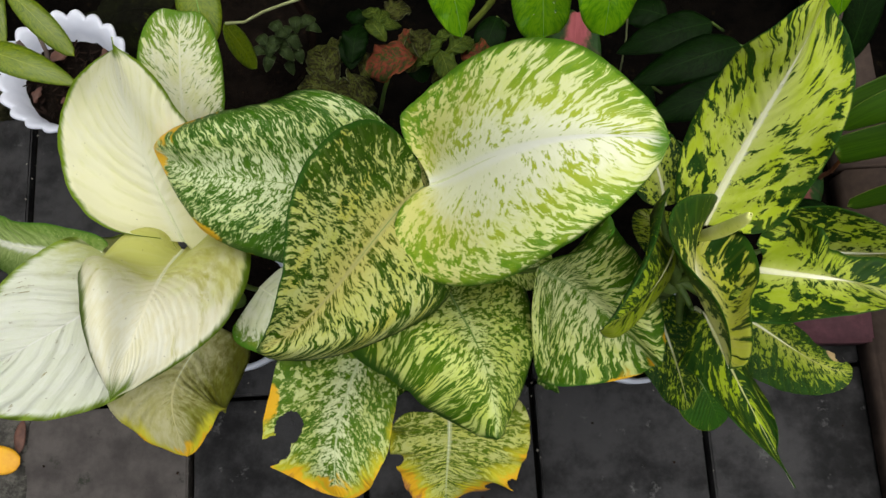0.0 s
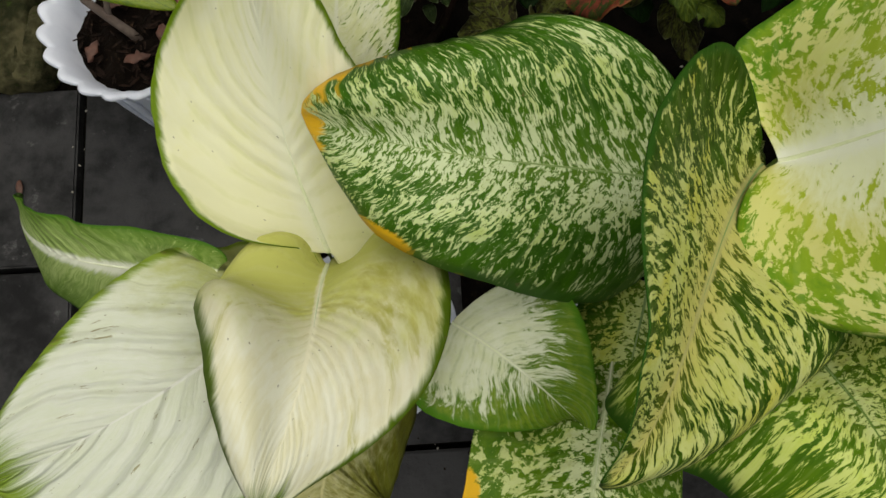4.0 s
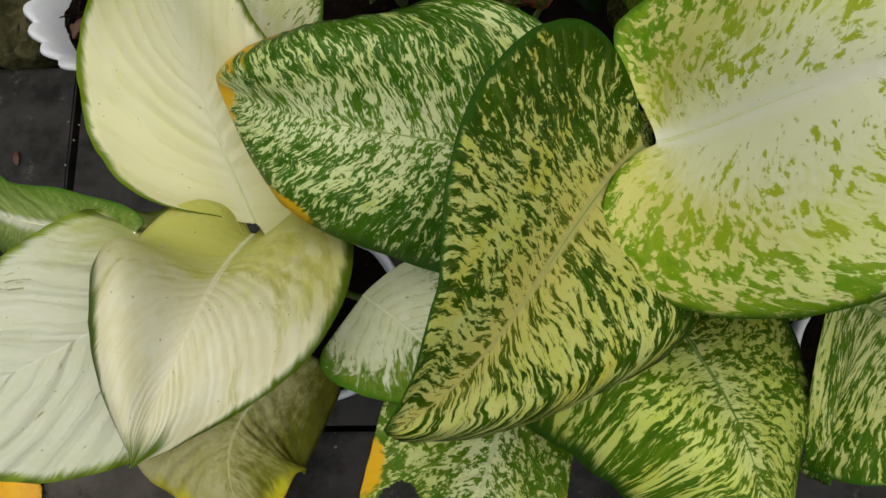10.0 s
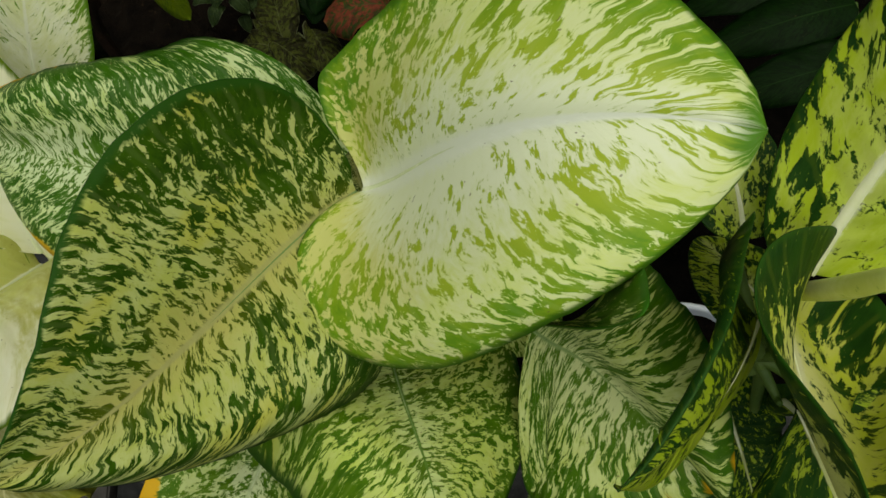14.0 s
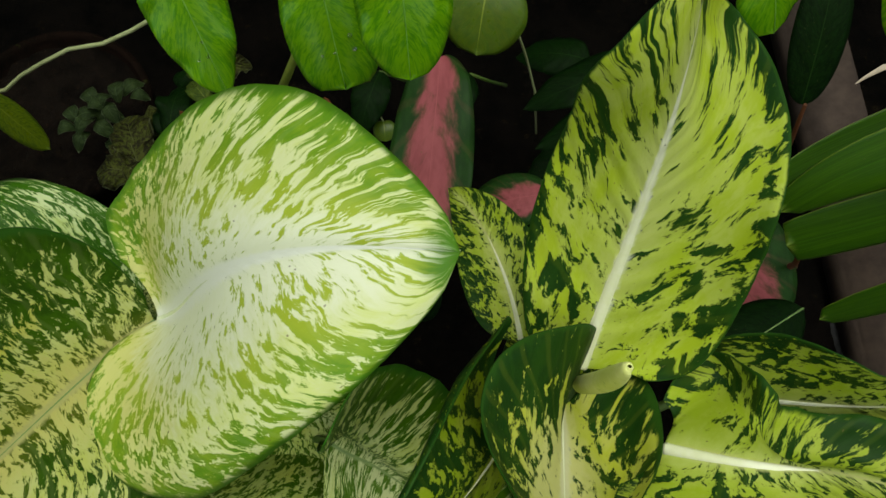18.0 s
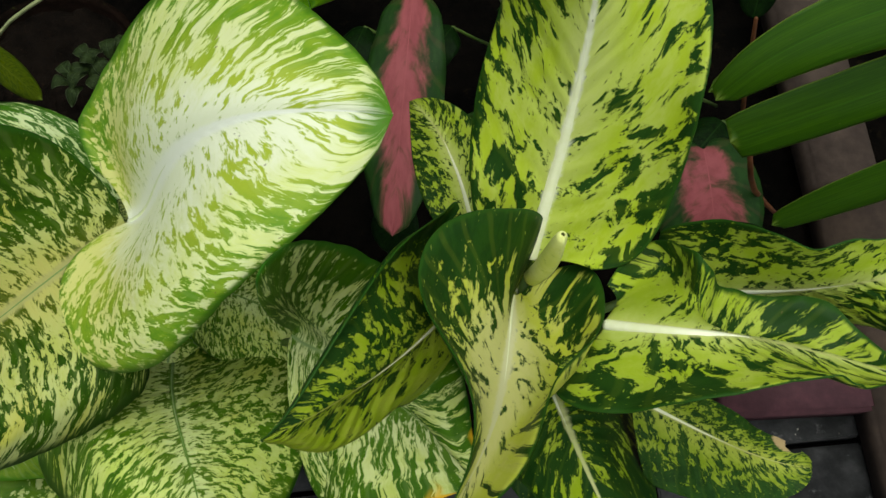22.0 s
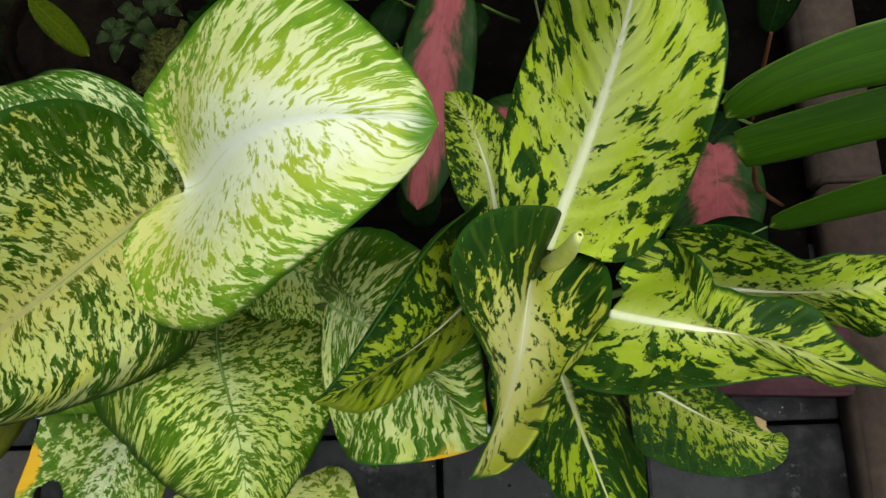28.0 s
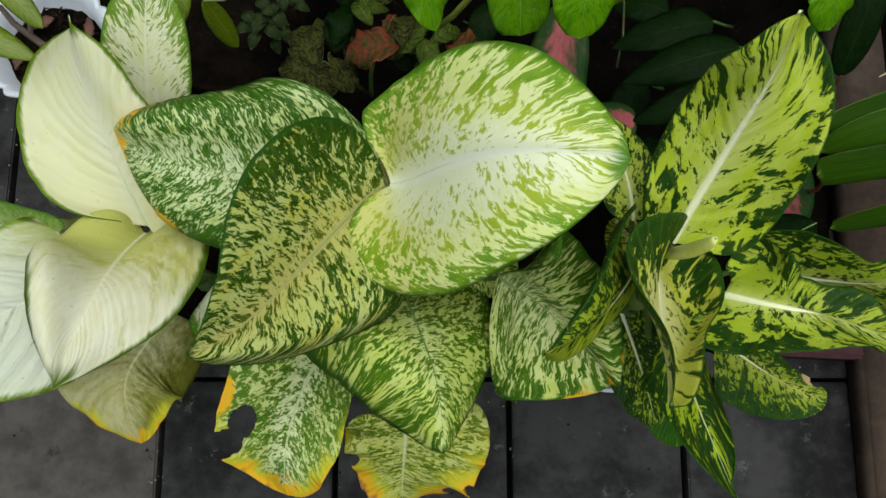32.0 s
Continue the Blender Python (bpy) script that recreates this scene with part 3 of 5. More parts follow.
def lathe(profile, sides=48, flute=0.0, lobes=0, close=True):
    """Turns (radius, height, flute share) round z; lobes scallop it."""
    bm, rings = bmesh.new(), []
    for r, z, k in profile:
        rings.append([bm.verts.new((r * (1 + flute * k * abs(math.sin(0.5 * lobes * a))) * math.cos(a), r * (1 + flute * k * abs(math.sin(0.5 * lobes * a))) * math.sin(a),
                                    z + 0.12 * flute * k * abs(math.sin(0.5 * lobes * a)))) for a in (6.28319 * i / sides for i in range(sides))])
    for a, b in zip(rings, rings[1:]):
        for i in range(sides):
            bm.faces.new((a[i], a[(i + 1) % sides], b[(i + 1) % sides], b[i]))
    if close:
        bm.faces.new(rings[0][::-1])
        bm.faces.new(rings[-1])
    return bm


def box(size, bevel=0.004, at=(0, 0, 0), rough=0.0, seed=0):
    bm = bmesh.new()
    bmesh.ops.create_cube(bm, size=1.0)
    bmesh.ops.scale(bm, vec=size, verts=bm.verts)
    if bevel:
        bmesh.ops.bevel(bm, geom=bm.edges[:], offset=bevel, segments=2, affect="EDGES")
    for q in bm.verts:
        if rough:
            q.co += rough * noise.noise_vector(q.co * 9 + Vector((seed, 0, 0)))
        q.co += Vector(at)
    return bm


def blade(P, tilt=(0.0, 0.0), twist=0.0, wide=(0.05, 0.05), form=(0.4, 0.6, 0.3, 0.0, 0.0), tongue=0.0, fold=(0.0, 0.0), curl=(0.0, 0.0, 0.0, 0.0), rows=64, cols=13,
          ripple=0.0, ripples=9.0, ruffle=0.0, seed=0.0, bites=(), bulge=(0.0, 0.0, 0.0, 0.0), mid=(0.0, 0.0), lip=(0.0, 0.0), spin=0.0, point=0.0):
    """A leaf blade round its midrib P (four control points): half widths, outline (a, b, backward lobes), fold and curl of either half;
    bulge swells the outline, mid and lip bend the middle and the margin of either half, spin turns the middle against the ends, point narrows the tip.
    Returns the mesh and the midrib's points with the blade's normals."""
    P = [Vector(q) for q in P]
    bm = bmesh.new()
    uvl, span = bm.loops.layers.uv.new("UVMap"), bm.loops.layers.uv.new("Span")
    a, b, lobe, slant, skew = form
    e = 0.003
    rise = (max(0.08, a - skew), max(0.08, a + skew))
    outline = lambda s, q: ((s + e) / (1 + e)) ** q * (1 - s) ** b
    peak = [outline(max(0.0, min(1.0, (q - b * e) / (q + b))), q) for q in rise]
    n0 = Vector((math.sin(tilt[0]), math.sin(tilt[1]), 1.0)).normalized()
    grid, rib = [], []
    for i in range(rows + 1):
        s = (i / rows) ** 1.5
        k = 1 - s
        axis = bezier(P, s)
        t = (3 * k * k * (P[1] - P[0]) + 6 * k * s * (P[2] - P[1]) + 3 * s * s * (P[3] - P[2])).normalized()
        side = t.cross(n0).normalized()
        up = side.cross(t)
        ang = twist * (s - 0.5) + spin * (4 * s * k - 0.67)
        side, up = side * math.cos(ang) + up * math.sin(ang), up * math.cos(ang) - side * math.sin(ang)
        rib.append((axis, up, t))
        swell = [1 + bulge[2 * h] * math.sin(math.pi * s) + bulge[2 * h + 1] * math.sin(2 * math.pi * s) for h in (0, 1)]
        wfs, row = [max(1e-4, w * ((1 - tongue) * outline(s, q) / o + tongue * s**0.4 * k**0.35 / 0.58) * (1 - point * s**4)) for q, o, w in zip(rise, peak, swell)], []
        for j in range(-cols, cols + 1):
            v = j / cols
            av, h = abs(v), 0 if j < 0 else 1
            wf = wfs[h]
            w = wf * wide[h]
            shift = av**1.5 * (-(lobe + (slant if j > 0 else -slant if j < 0 else 0.0)) * wide[h] * k**2.5 * wf**0.7 + 0.3 * w)
            c = curl[2 * h] * k + curl[2 * h + 1] * s + mid[h] * 4 * s * k
            z = w * (fold[h] * (math.sqrt(av * av + 0.03) - 0.1732) + c * av * av + lip[h] * av**4)
            soft_wave = 0.5 + noise.noise(Vector((9 * s + seed, 2 * v, 4.1)))
            z += ripple * soft_wave * math.cos(6.2832 * ripples * (s * (1 - 0.36 * av**0.85) + 0.04 * noise.noise(Vector((6 * s, 2 * v, seed))))) * av * (1 - av) * 3.0 * min(1.0, 6 * k)
            z += ruffle * av**3 * noise.noise(Vector((7 * s + seed, 3 * h + seed, 0.5))) * min(1.0, 5 * k)
            wob = 0.012 * wide[h] * noise.noise(Vector((22 * s, 5 * h + seed, 1.7))) * av**4
            row.append((bm.verts.new(axis + side * (v * (w + wob)) + t * shift + up * z), s, v, v * wf))
        grid.append(row)
    for i in range(rows):
        for j in range(2 * cols):
            q = (grid[i][j], grid[i][j + 1], grid[i + 1][j + 1], grid[i + 1][j])
            sm, vm = sum(x[1] for x in q) / 4, sum(x[2] for x in q) / 4
            if any(((sm - bs) / rs) ** 2 + ((vm - bv) / rv) ** 2 < 1 + 0.25 * noise.noise(Vector((30 * sm, 12 * vm, seed))) for bs, bv, rs, rv in bites):
                continue
            face = bm.faces.new([x[0] for x in q])
            for loop, x in zip(face.loops, q):
                loop[uvl].uv = (x[1], 0.5 + 0.5 * x[2])
                loop[span].uv = (x[1], 0.5 + 0.25 * x[3])
    bmesh.ops.delete(bm, geom=[q for q in bm.verts if not q.link_faces], context="VERTS")
    return bm, rib


def leaf(plant, label, material, rib_material, P, crown=None, rib_w=0.0024, petiole_w=0.0045, **shape):
    bm, rib = blade(P, **shape)
    ob = link("leaf", bm, material, plant, label)
    ob.modifiers.new("thickness", "SOLIDIFY").thickness = 0.0008
    ob.modifiers["thickness"].offset = -1.0
    if rib_w:
        some = rib[:: max(1, len(rib) // 30)]
        pts = [q - 0.45 * rib_w * u for q, u, t in some]
        link("midrib", tube(pts, [rib_w * (1 - 0.85 * i / len(pts)) for i in range(len(pts))], 7), rib_material, ob)
    if crown is not None:
        base, u, t = rib[0]
        c = Vector(crown)
        d = (base - c).length
        pts = [bezier((base + 0.004 * t - 0.006 * u, base - 0.03 * d * t - Vector((0, 0, 0.40 * d)), c + Vector((0, 0, 0.35 * d)), c), i / 12) for i in range(13)]
        link("petiole", tube(pts, [petiole_w * (0.5 + 0.85 * i / 12) for i in range(13)], 8), STALK, ob)
    return ob


def spray_leaf(plant, name, material, base, tip, wide, arch=0.02, tilt=(0.0, 0.0), form=(0.55, 0.6, 0.1, 0.0, 0.0), fold=0.15, droop=-0.3, rows=20, cols=5, rib=None, label="", ruffle=0.0, seed=0.0, drops=0):
    """A simple leaf from base to tip that arches upward."""
    a, d = Vector(base), Vector(tip)
    up = Vector((0, 0, arch))
    bm, r = blade((a, a + (d - a) / 3 + up, a + (d - a) * 2 / 3 + up, d), tilt, 0.0, (wide, wide), form, 0.0, (fold, fold), (droop,) * 4, rows, cols, ruffle=ruffle, seed=seed)
    ob = link(name, bm, material, plant, label)
    ob.modifiers.new("thickness", "SOLIDIFY").thickness = 0.0007
    if rib is not None:
        some = r[::2]
        link("midrib", tube([q + 0.0003 * u for q, u, t in some], [0.0011 * (1 - 0.85 * i / len(some)) for i in range(len(some))], 6), rib, ob)
    for k in range(drops):
        q, u, t = r[random.randint(int(0.45 * rows), int(0.9 * rows))]
        size = random.uniform(0.0007, 0.0018)
        bead = bmesh.new()
        bmesh.ops.create_icosphere(bead, subdivisions=2, radius=size)
        spot = q + t.cross(u) * random.uniform(-0.42, 0.42) * wide + 0.0006 * u
        for w in bead.verts:
            w.co = spot + w.co - 0.45 * u * w.co.dot(u)
        link("water_drop", bead, WATER, ob)
    return ob


def strap(plant, material, P, wide, taper):
    """A long arching strap leaf, turned to face forward and up, with a blunt tip."""
    bm, r = blade(P, (0.0, -1.35), 0.0, wide, (0.16, taper, 0.0, 0.0, 0.0), 0.0, (0.16, 0.06), (-0.25, -0.3, -0.1, -0.1), 40, 8)
    ob = link("leaf", bm, material, plant)
    ob.modifiers.new("thickness", "SOLIDIFY").thickness = 0.0009
    return ob


def strip(pts, half):
    """A thin curled ribbon with an upturned edge."""
    bm = bmesh.new()
    rows = [[bm.verts.new(q + Vector((0, w * c, 0.7 * w * c * c))) for c in (-1.0, -0.4, 0.3, 1.0)] for q, w in zip(pts, half)]
    low = [[bm.verts.new(q.co - Vector((0, 0, 0.0006))) for q in row] for row in rows]
    for a, b in zip(rows, rows[1:]):
        for i in range(3):
            bm.faces.new((a[i], a[i + 1], b[i + 1], b[i]))
    for a, b in zip(low, low[1:]):
        for i in range(3):
            bm.faces.new((b[i], b[i + 1], a[i + 1], a[i]))
    return bm


def rock(size, seed=0.0, rough=0.12, boxy=0.45):
    """A blocky weathered stone."""
    bm = bmesh.new()
    bmesh.ops.create_icosphere(bm, subdivisions=5, radius=1.0)
    for q in bm.verts:
        p = Vector([math.copysign(abs(c) ** boxy, c) for c in q.co])
        p *= 1 + rough * noise.noise(p * 1.7 + Vector((seed, 0, 0))) + 0.35 * rough * noise.noise(p * 7 + Vector((0, seed, 0))) + 0.22 * rough * noise.noise(p * 22)
        q.co = Vector((p.x * size[0] / 2, p.y * size[1] / 2, p.z * size[2] / 2))
    return bm


def soil_disc(r, z, seed=0.0, rings=16, sides=56):
    bm = bmesh.new()
    rows = [[bm.verts.new((0, 0, z))]]
    for i in range(1, rings + 1):
        rows.append([bm.verts.new((r * i / rings * math.cos(a), r * i / rings * math.sin(a), z)) for a in (6.28319 * k / sides for k in range(sides))])
    for k in range(sides):
        bm.faces.new((rows[0][0], rows[1][k], rows[1][(k + 1) % sides]))
    for a, b in zip(rows[1:], rows[2:]):
        for k in range(sides):
            bm.faces.new((a[k], b[k], b[(k + 1) % sides], a[(k + 1) % sides]))
    for q in bm.verts:
        q.co.z += 0.010 * noise.noise(q.co * 45 + Vector((seed, 0, 0))) + 0.005 * noise.noise(q.co * 130)
    return bm


# ---- ground ----
gb = bmesh.new()
for x, y in ((-60, -60), (60, -60), (60, 60), (-60, 60)):
    gb.verts.new((x, y, -0.045))
gb.faces.new(gb.verts)
tagged(link("ground", gb, JOINT, smooth=False), "black damp ground under the paving", "ground", kind="structure")

# bed behind the plants; its near-black colour includes their shade
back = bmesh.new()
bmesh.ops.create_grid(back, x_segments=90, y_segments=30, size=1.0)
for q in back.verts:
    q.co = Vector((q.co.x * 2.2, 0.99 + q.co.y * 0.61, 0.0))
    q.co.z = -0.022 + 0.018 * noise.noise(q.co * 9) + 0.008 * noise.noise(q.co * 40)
tagged(link("soil_bed", back, SHADED_SOIL), "soil bed behind the paving, shade put into its black colour", "soil", kind="structure")

left = bmesh.new()
bmesh.ops.create_grid(left, x_segments=130, y_segments=130, size=1.0)
for q in left.verts:
    q.co = Vector((-2.75 + q.co.x * 2.0, -1.6 + q.co.y * 1.66, 0.0))
    q.co.z = -0.02 + 0.02 * noise.noise(q.co * 12) + 0.01 * noise.noise(q.co * 45)
tagged(link("rough_ground", left, EARTH), "rough grey stony ground beside the paving", "ground", kind="structure")

# out of view, added only to cut sky light from the back and deepen shade
wall = tagged(link("wall_back", box((5.0, 0.2, 2.4), 0.01, (0, 1.72, 1.2), 0.01), WALLM), "unseen dark wall added behind the plants to block the sky", "wall", kind="structure")

# ---- paving ----
paving = tagged(thing("paving", "dark slate-grey paving of rectangular slabs", "paving"), kind="structure")
SLAB_X, SLAB_Y = 0.300, 0.275
slab_mesh = []
for i in range(5):
    me = bpy.data.meshes.new("slab")
    bm = box((SLAB_X - 0.011, SLAB_Y - 0.008, 0.04), 0.003, (0, 0, -0.02), 0.0012, i * 3.1)
    bm.to_mesh(me)
    bm.free()
    me.materials.append(WORN if i == 4 else TILE)
    slab_mesh.append(me)
for i in range(-1, 5):
    for j in range(-11, 2):
        if (i == -1 and j < 0) or (j == 1 and i > 0):
            continue
        ob = new("slab", slab_mesh[4 if (i, j) == (0, -1) else (i * 3 + j * 5) % 4])
        ob.parent = paving
        ob.location = (-0.711 + SLAB_X * (i + 0.5), 0.100 + SLAB_Y * (j + 0.5), 0.0)
        ob.rotation_euler = (random.uniform(-0.004, 0.004), random.uniform(-0.004, 0.004), random.uniform(-0.006, 0.006))

# black soil sheet added over the slabs, darkening gaps between and behind the pots like shade
shade_sheet = bmesh.new()
bmesh.ops.create_grid(shade_sheet, x_segments=110, y_segments=36, size=1.0)
for q in shade_sheet.verts:
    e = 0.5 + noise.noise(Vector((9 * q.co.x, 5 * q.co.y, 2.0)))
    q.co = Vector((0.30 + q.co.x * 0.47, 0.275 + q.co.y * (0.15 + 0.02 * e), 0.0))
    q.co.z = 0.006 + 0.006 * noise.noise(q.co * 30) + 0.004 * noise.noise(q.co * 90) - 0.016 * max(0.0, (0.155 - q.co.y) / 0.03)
tagged(link("soil_layer", shade_sheet, SHADED_SOIL), "black soil sheet added over the paving for the shade around the pots", "soil", kind="structure")

# timber edging with a plum brick against it
edge = tagged(thing("timber_edging", "weathered brown timber edging along the paving", "edging", (0.827, 0.2, 0)), kind="structure")
for k, (y, ln) in enumerate(((-2.3, 1.1), (-1.2, 1.1), (-0.1, 1.1), (0.86, 0.82), (1.47, 0.4))):
    link("plank", box((0.095, ln - 0.006, 0.062), 0.006, (0.0, y - 0.2, 0.034), 0.003, k), TIMBER, edge)
brick = link("brick", box((0.20, 0.10, 0.065), 0.006, (0, 0, 0.0325), 0.003), BRICKM, at=(0.690, 0.187, 0.0))
brick.rotation_euler = (0, 0, -0.05)
tagged(brick, "plum-painted brick lying on the paving", "brick")


# ---- pots ----
def round_pot(name, label, x, y, rim_z, r, material, soil=True):
    ob = thing(name, label, "pot", (x, y, 0))
    body = link("body", lathe([(0.62 * r, 0.0, 0), (0.66 * r, 0.004, 0), (0.92 * r, 0.86 * rim_z, 0), (r, 0.88 * rim_z, 0), (1.02 * r, rim_z - 0.004, 0), (1.0 * r, rim_z, 0),
                              (0.95 * r, rim_z, 0), (0.93 * r, rim_z - 0.006, 0), (0.86 * r, 0.8 * rim_z, 0)]), material, ob)
    if soil:
        bm = soil_disc(0.92 * r, rim_z - 0.018, x)
        link("soil", bm, SOIL, ob)
    return ob


round_pot("flower_pot", "white plastic pot under the cream-leaved plant", -0.285, 0.226, 0.235, 0.100, PLASTIC)
round_pot("flower_pot", "white plastic pot under the streaked plant", 0.020, 0.218, 0.16, 0.070, PLASTIC)
round_pot("flower_pot", "white plastic pot under the lime-leaved plant", 0.310, 0.160, 0.29, 0.088, PLASTIC)

# scalloped pot
pot = thing("scalloped_pot", "white plastic pot with a scalloped rim, filled with dark soil", "pot", (-0.552, 0.616, 0))
link("body", lathe([(0.056, 0.0, 0), (0.060, 0.005, 0), (0.066, 0.07, 0.1), (0.076, 0.18, 0.4), (0.087, 0.226, 0.8), (0.096, 0.240, 1.0), (0.100, 0.248, 1.0), (0.097, 0.252, 1.0),
                   (0.089, 0.246, 0.9), (0.079, 0.222, 0.5), (0.069, 0.168, 0.1)], 160, 0.075, 20), PLASTIC, pot)
for k in range(20):
    a = 6.28319 * (k + 0.5) / 20
    bm = tube([Vector((r * math.cos(a), r * math.sin(a), z)) for r, z in ((0.061, 0.015), (0.069, 0.08), (0.079, 0.175), (0.090, 0.222))], [0.002, 0.003, 0.0035, 0.0015], 6)
    link("flute", bm, PLASTIC, pot)
bm = soil_disc(0.080, 0.206, 3.0)
link("soil", bm, SOIL, pot)
plant = thing("pruned_cutting", "leafless grey-brown twig in the scalloped pot", "plant", (-0.552, 0.616, 0.205))
link("stem", tube([Vector(q) for q in ((0.0, -0.005, -0.02), (-0.01, 0.0, 0.012), (-0.03, 0.012, 0.03), (-0.055, 0.03, 0.042), (-0.07, 0.05, 0.06))], [0.0065, 0.006, 0.0055, 0.005, 0.004], 9), TWIG, plant)
link("side_stem", tube([Vector(q) for q in ((-0.03, 0.012, 0.03), (-0.028, 0.035, 0.05), (-0.035, 0.06, 0.075))], [0.004, 0.0035, 0.003], 8), TWIG, plant)
for k, (x, y, s, r) in enumerate(((-0.02, 0.035, 0.022, 0.4), (0.03, -0.01, 0.020, 2.1), (0.00, -0.03, 0.016, 3.4), (0.045, 0.03, 0.018, 5.0), (-0.045, -0.02, 0.015, 1.2))):
    d = Vector((math.cos(r), math.sin(r), 0.1)) * s
    px, py = -0.552, 0.616
    at = Vector((px + 1.2 * x, py + 1.2 * y, 0.221))
    ob = spray_leaf(None, "dead_leaf", BROWNLEAF, at - d, at + d, 0.45 * s, 0.006, rows=10, cols=3, ruffle=0.01, seed=k)
    tagged(ob, "curled brown dead leaf on potting soil", "dead leaf", "dead leaves in the pot")

# mulch of bark flakes on the potting soil
bm = bmesh.new()
for k in range(170):
    a, r = random.uniform(0, 6.2832), 0.074 * math.sqrt(random.random())
    c = Vector((r * math.cos(a), r * math.sin(a), 0.214 + random.uniform(-0.004, 0.006)))
    d = Vector((math.cos(a * 7), math.sin(a * 7), random.uniform(-0.4, 0.4))) * random.uniform(0.003, 0.009)
    e = Vector((-d.y, d.x, random.uniform(-0.002, 0.002))) * random.uniform(0.12, 0.35)
    top = [bm.verts.new(c + q) for q in (d + e * 0.4, e, -d + e * 0.3, -d - e * 0.5, -e, d - e * 0.4)]
    low = [bm.verts.new(q.co - Vector((0, 0, 0.0015))) for q in top]
    bm.faces.new(top)
    for i in range(6):
        bm.faces.new((top[i], low[i], low[(i + 1) % 6], top[(i + 1) % 6]))
mulch = link("bark_mulch", bm, BARK, pot, smooth=False)


def chips(name, label, places, material, lo=0.0012, hi=0.004):
    """Small flat flakes strewn over the ground, one sheet of stuff."""
    bm = bmesh.new()
    for x, y, z in places:
        c, r, a0 = Vector((x, y, z)), random.uniform(lo, hi), random.uniform(0, 6.28)
        ring = [bm.verts.new(c + Vector((math.cos(a), math.sin(a), 0)) * r * random.uniform(0.5, 1.1)) for a in (a0 + 6.2832 * i / 6 for i in range(6))]
        tip = bm.verts.new(c + Vector((0, 0, 0.4 * r)))
        for i in range(6):
            bm.faces.new((ring[i], ring[(i + 1) % 6], tip))
    return tagged(link(name, bm, material, smooth=False), label, "debris", kind="stuff")


spots = []
for k in range(460):
    i, j = random.randint(0, 4), random.randint(-5, 1)
    x, y = -0.711 + 0.30 * i, 0.100 + 0.275 * j
    if k % 3:
        spots.append((x + random.gauss(0, 0.008), y + random.uniform(0, 0.275), 0.0005))
    else:
        spots.append((x + random.uniform(0, 0.3), y + random.gauss(0, 0.02), 0.0005))
chips("grit", "pale grit and crumbs strewn along the paving joints", [q for q in spots if q[0] < 0.78], CHIP, 0.0007, 0.0028)
chips("leaf_litter", "dark crumbs of soil strewn over the paving", [(random.uniform(-0.7, 0.75), random.uniform(-0.9, 0.4), 0.0005) for k in range(150)], BARK, 0.001, 0.004)

# ---- plants ----
plants = {
    "W": (thing("dieffenbachia", "dumb cane with large cream-white leaves edged in green", "plant", (0, 0, 0)), (-0.290, 0.245, 0.345), (-0.285, 0.235, 0.21)),
    "G": (thing("dieffenbachia", "dumb cane with broad green leaves streaked in pale yellow", "plant", (0, 0, 0)), (0.030, 0.215, 0.46), (0.035, 0.20, 0.23)),
    "R": (thing("dieffenbachia", "dumb cane with lime-yellow leaves blotched in dark green", "plant", (0, 0, 0)), (0.285, 0.165, 0.585), (0.285, 0.165, 0.31)),
}
for key, (ob, crown, foot) in plants.items():
    c, q = Vector(crown), Vector(foot)
    pts = [q + (c - q) * i / 24 + Vector((0.004 * math.sin(i * 0.7), 0.003 * math.cos(i * 0.9), 0)) for i in range(25)]
    link("stalk", tube(pts, [0.013 + 0.0012 * (i % 4 == 0) - 0.00008 * i for i in range(25)], 14), STALK, ob)
leaf(plants["W"][0], "upright cream leaf with a thin green edge", CREAM, RIB_PALE, ((-0.295, 0.268, 0.473), (-0.317, 0.331, 0.522), (-0.333, 0.387, 0.597), (-0.309, 0.434, 0.698)), plants["W"][1], rib_w=0.0028,
     tilt=(-0.119, 0.242), twist=0.204, wide=(0.091, 0.077), form=(0.548, 0.871, 0.48, 0.908, 0.109), fold=(0.42, -0.138), curl=(0.017, 0.108, 0.532, -1.025), seed=0, petiole_w=0.002, ripple=0.0006, ruffle=0.006, bulge=(0.034, -0.096, 0.059, 0.149), mid=(-0.612, 0.947), lip=(0.403, -0.578), spin=0.128, tongue=-0.375)
leaf(plants["W"][0], "creamy white leaf hanging forward with a dark green edge", FOLD, RIB_PALE, ((-0.297, 0.259, 0.466), (-0.3, 0.204, 0.564), (-0.272, 0.18, 0.656), (-0.33, 0.065, 0.611)), plants["W"][1], rib_w=0.0028,
     tilt=(0.044, -0.47), twist=0.628, wide=(0.075, 0.086), form=(0.565, 0.654, 1.458, -1.286, -0.152), fold=(0.397, 0.48), curl=(0.365, -0.607, 0.808, -0.02), seed=1, ripple=0.0005, ruffle=0.008, bulge=(0.261, 0.242, -0.12, -0.015), mid=(-0.604, 0.762), lip=(0.25, -1.192), spin=-0.276, tongue=-0.467)
leaf(plants["W"][0], "broad white leaf with green border and brown scars", WHITE, RIB_PALE, ((-0.339, 0.238, 0.428), (-0.317, 0.216, 0.561), (-0.37, 0.15, 0.59), (-0.524, 0.095, 0.562)), plants["W"][1], rib_w=0.002,
     tilt=(0.076, -0.265), twist=-0.096, wide=(0.101, 0.087), form=(0.522, 0.566, 0.258, -0.156, -0.085), fold=(-0.134, 0.012), curl=(-0.048, -0.12, -0.14, -0.112), seed=2, ripple=0.0016, ruffle=0.006)
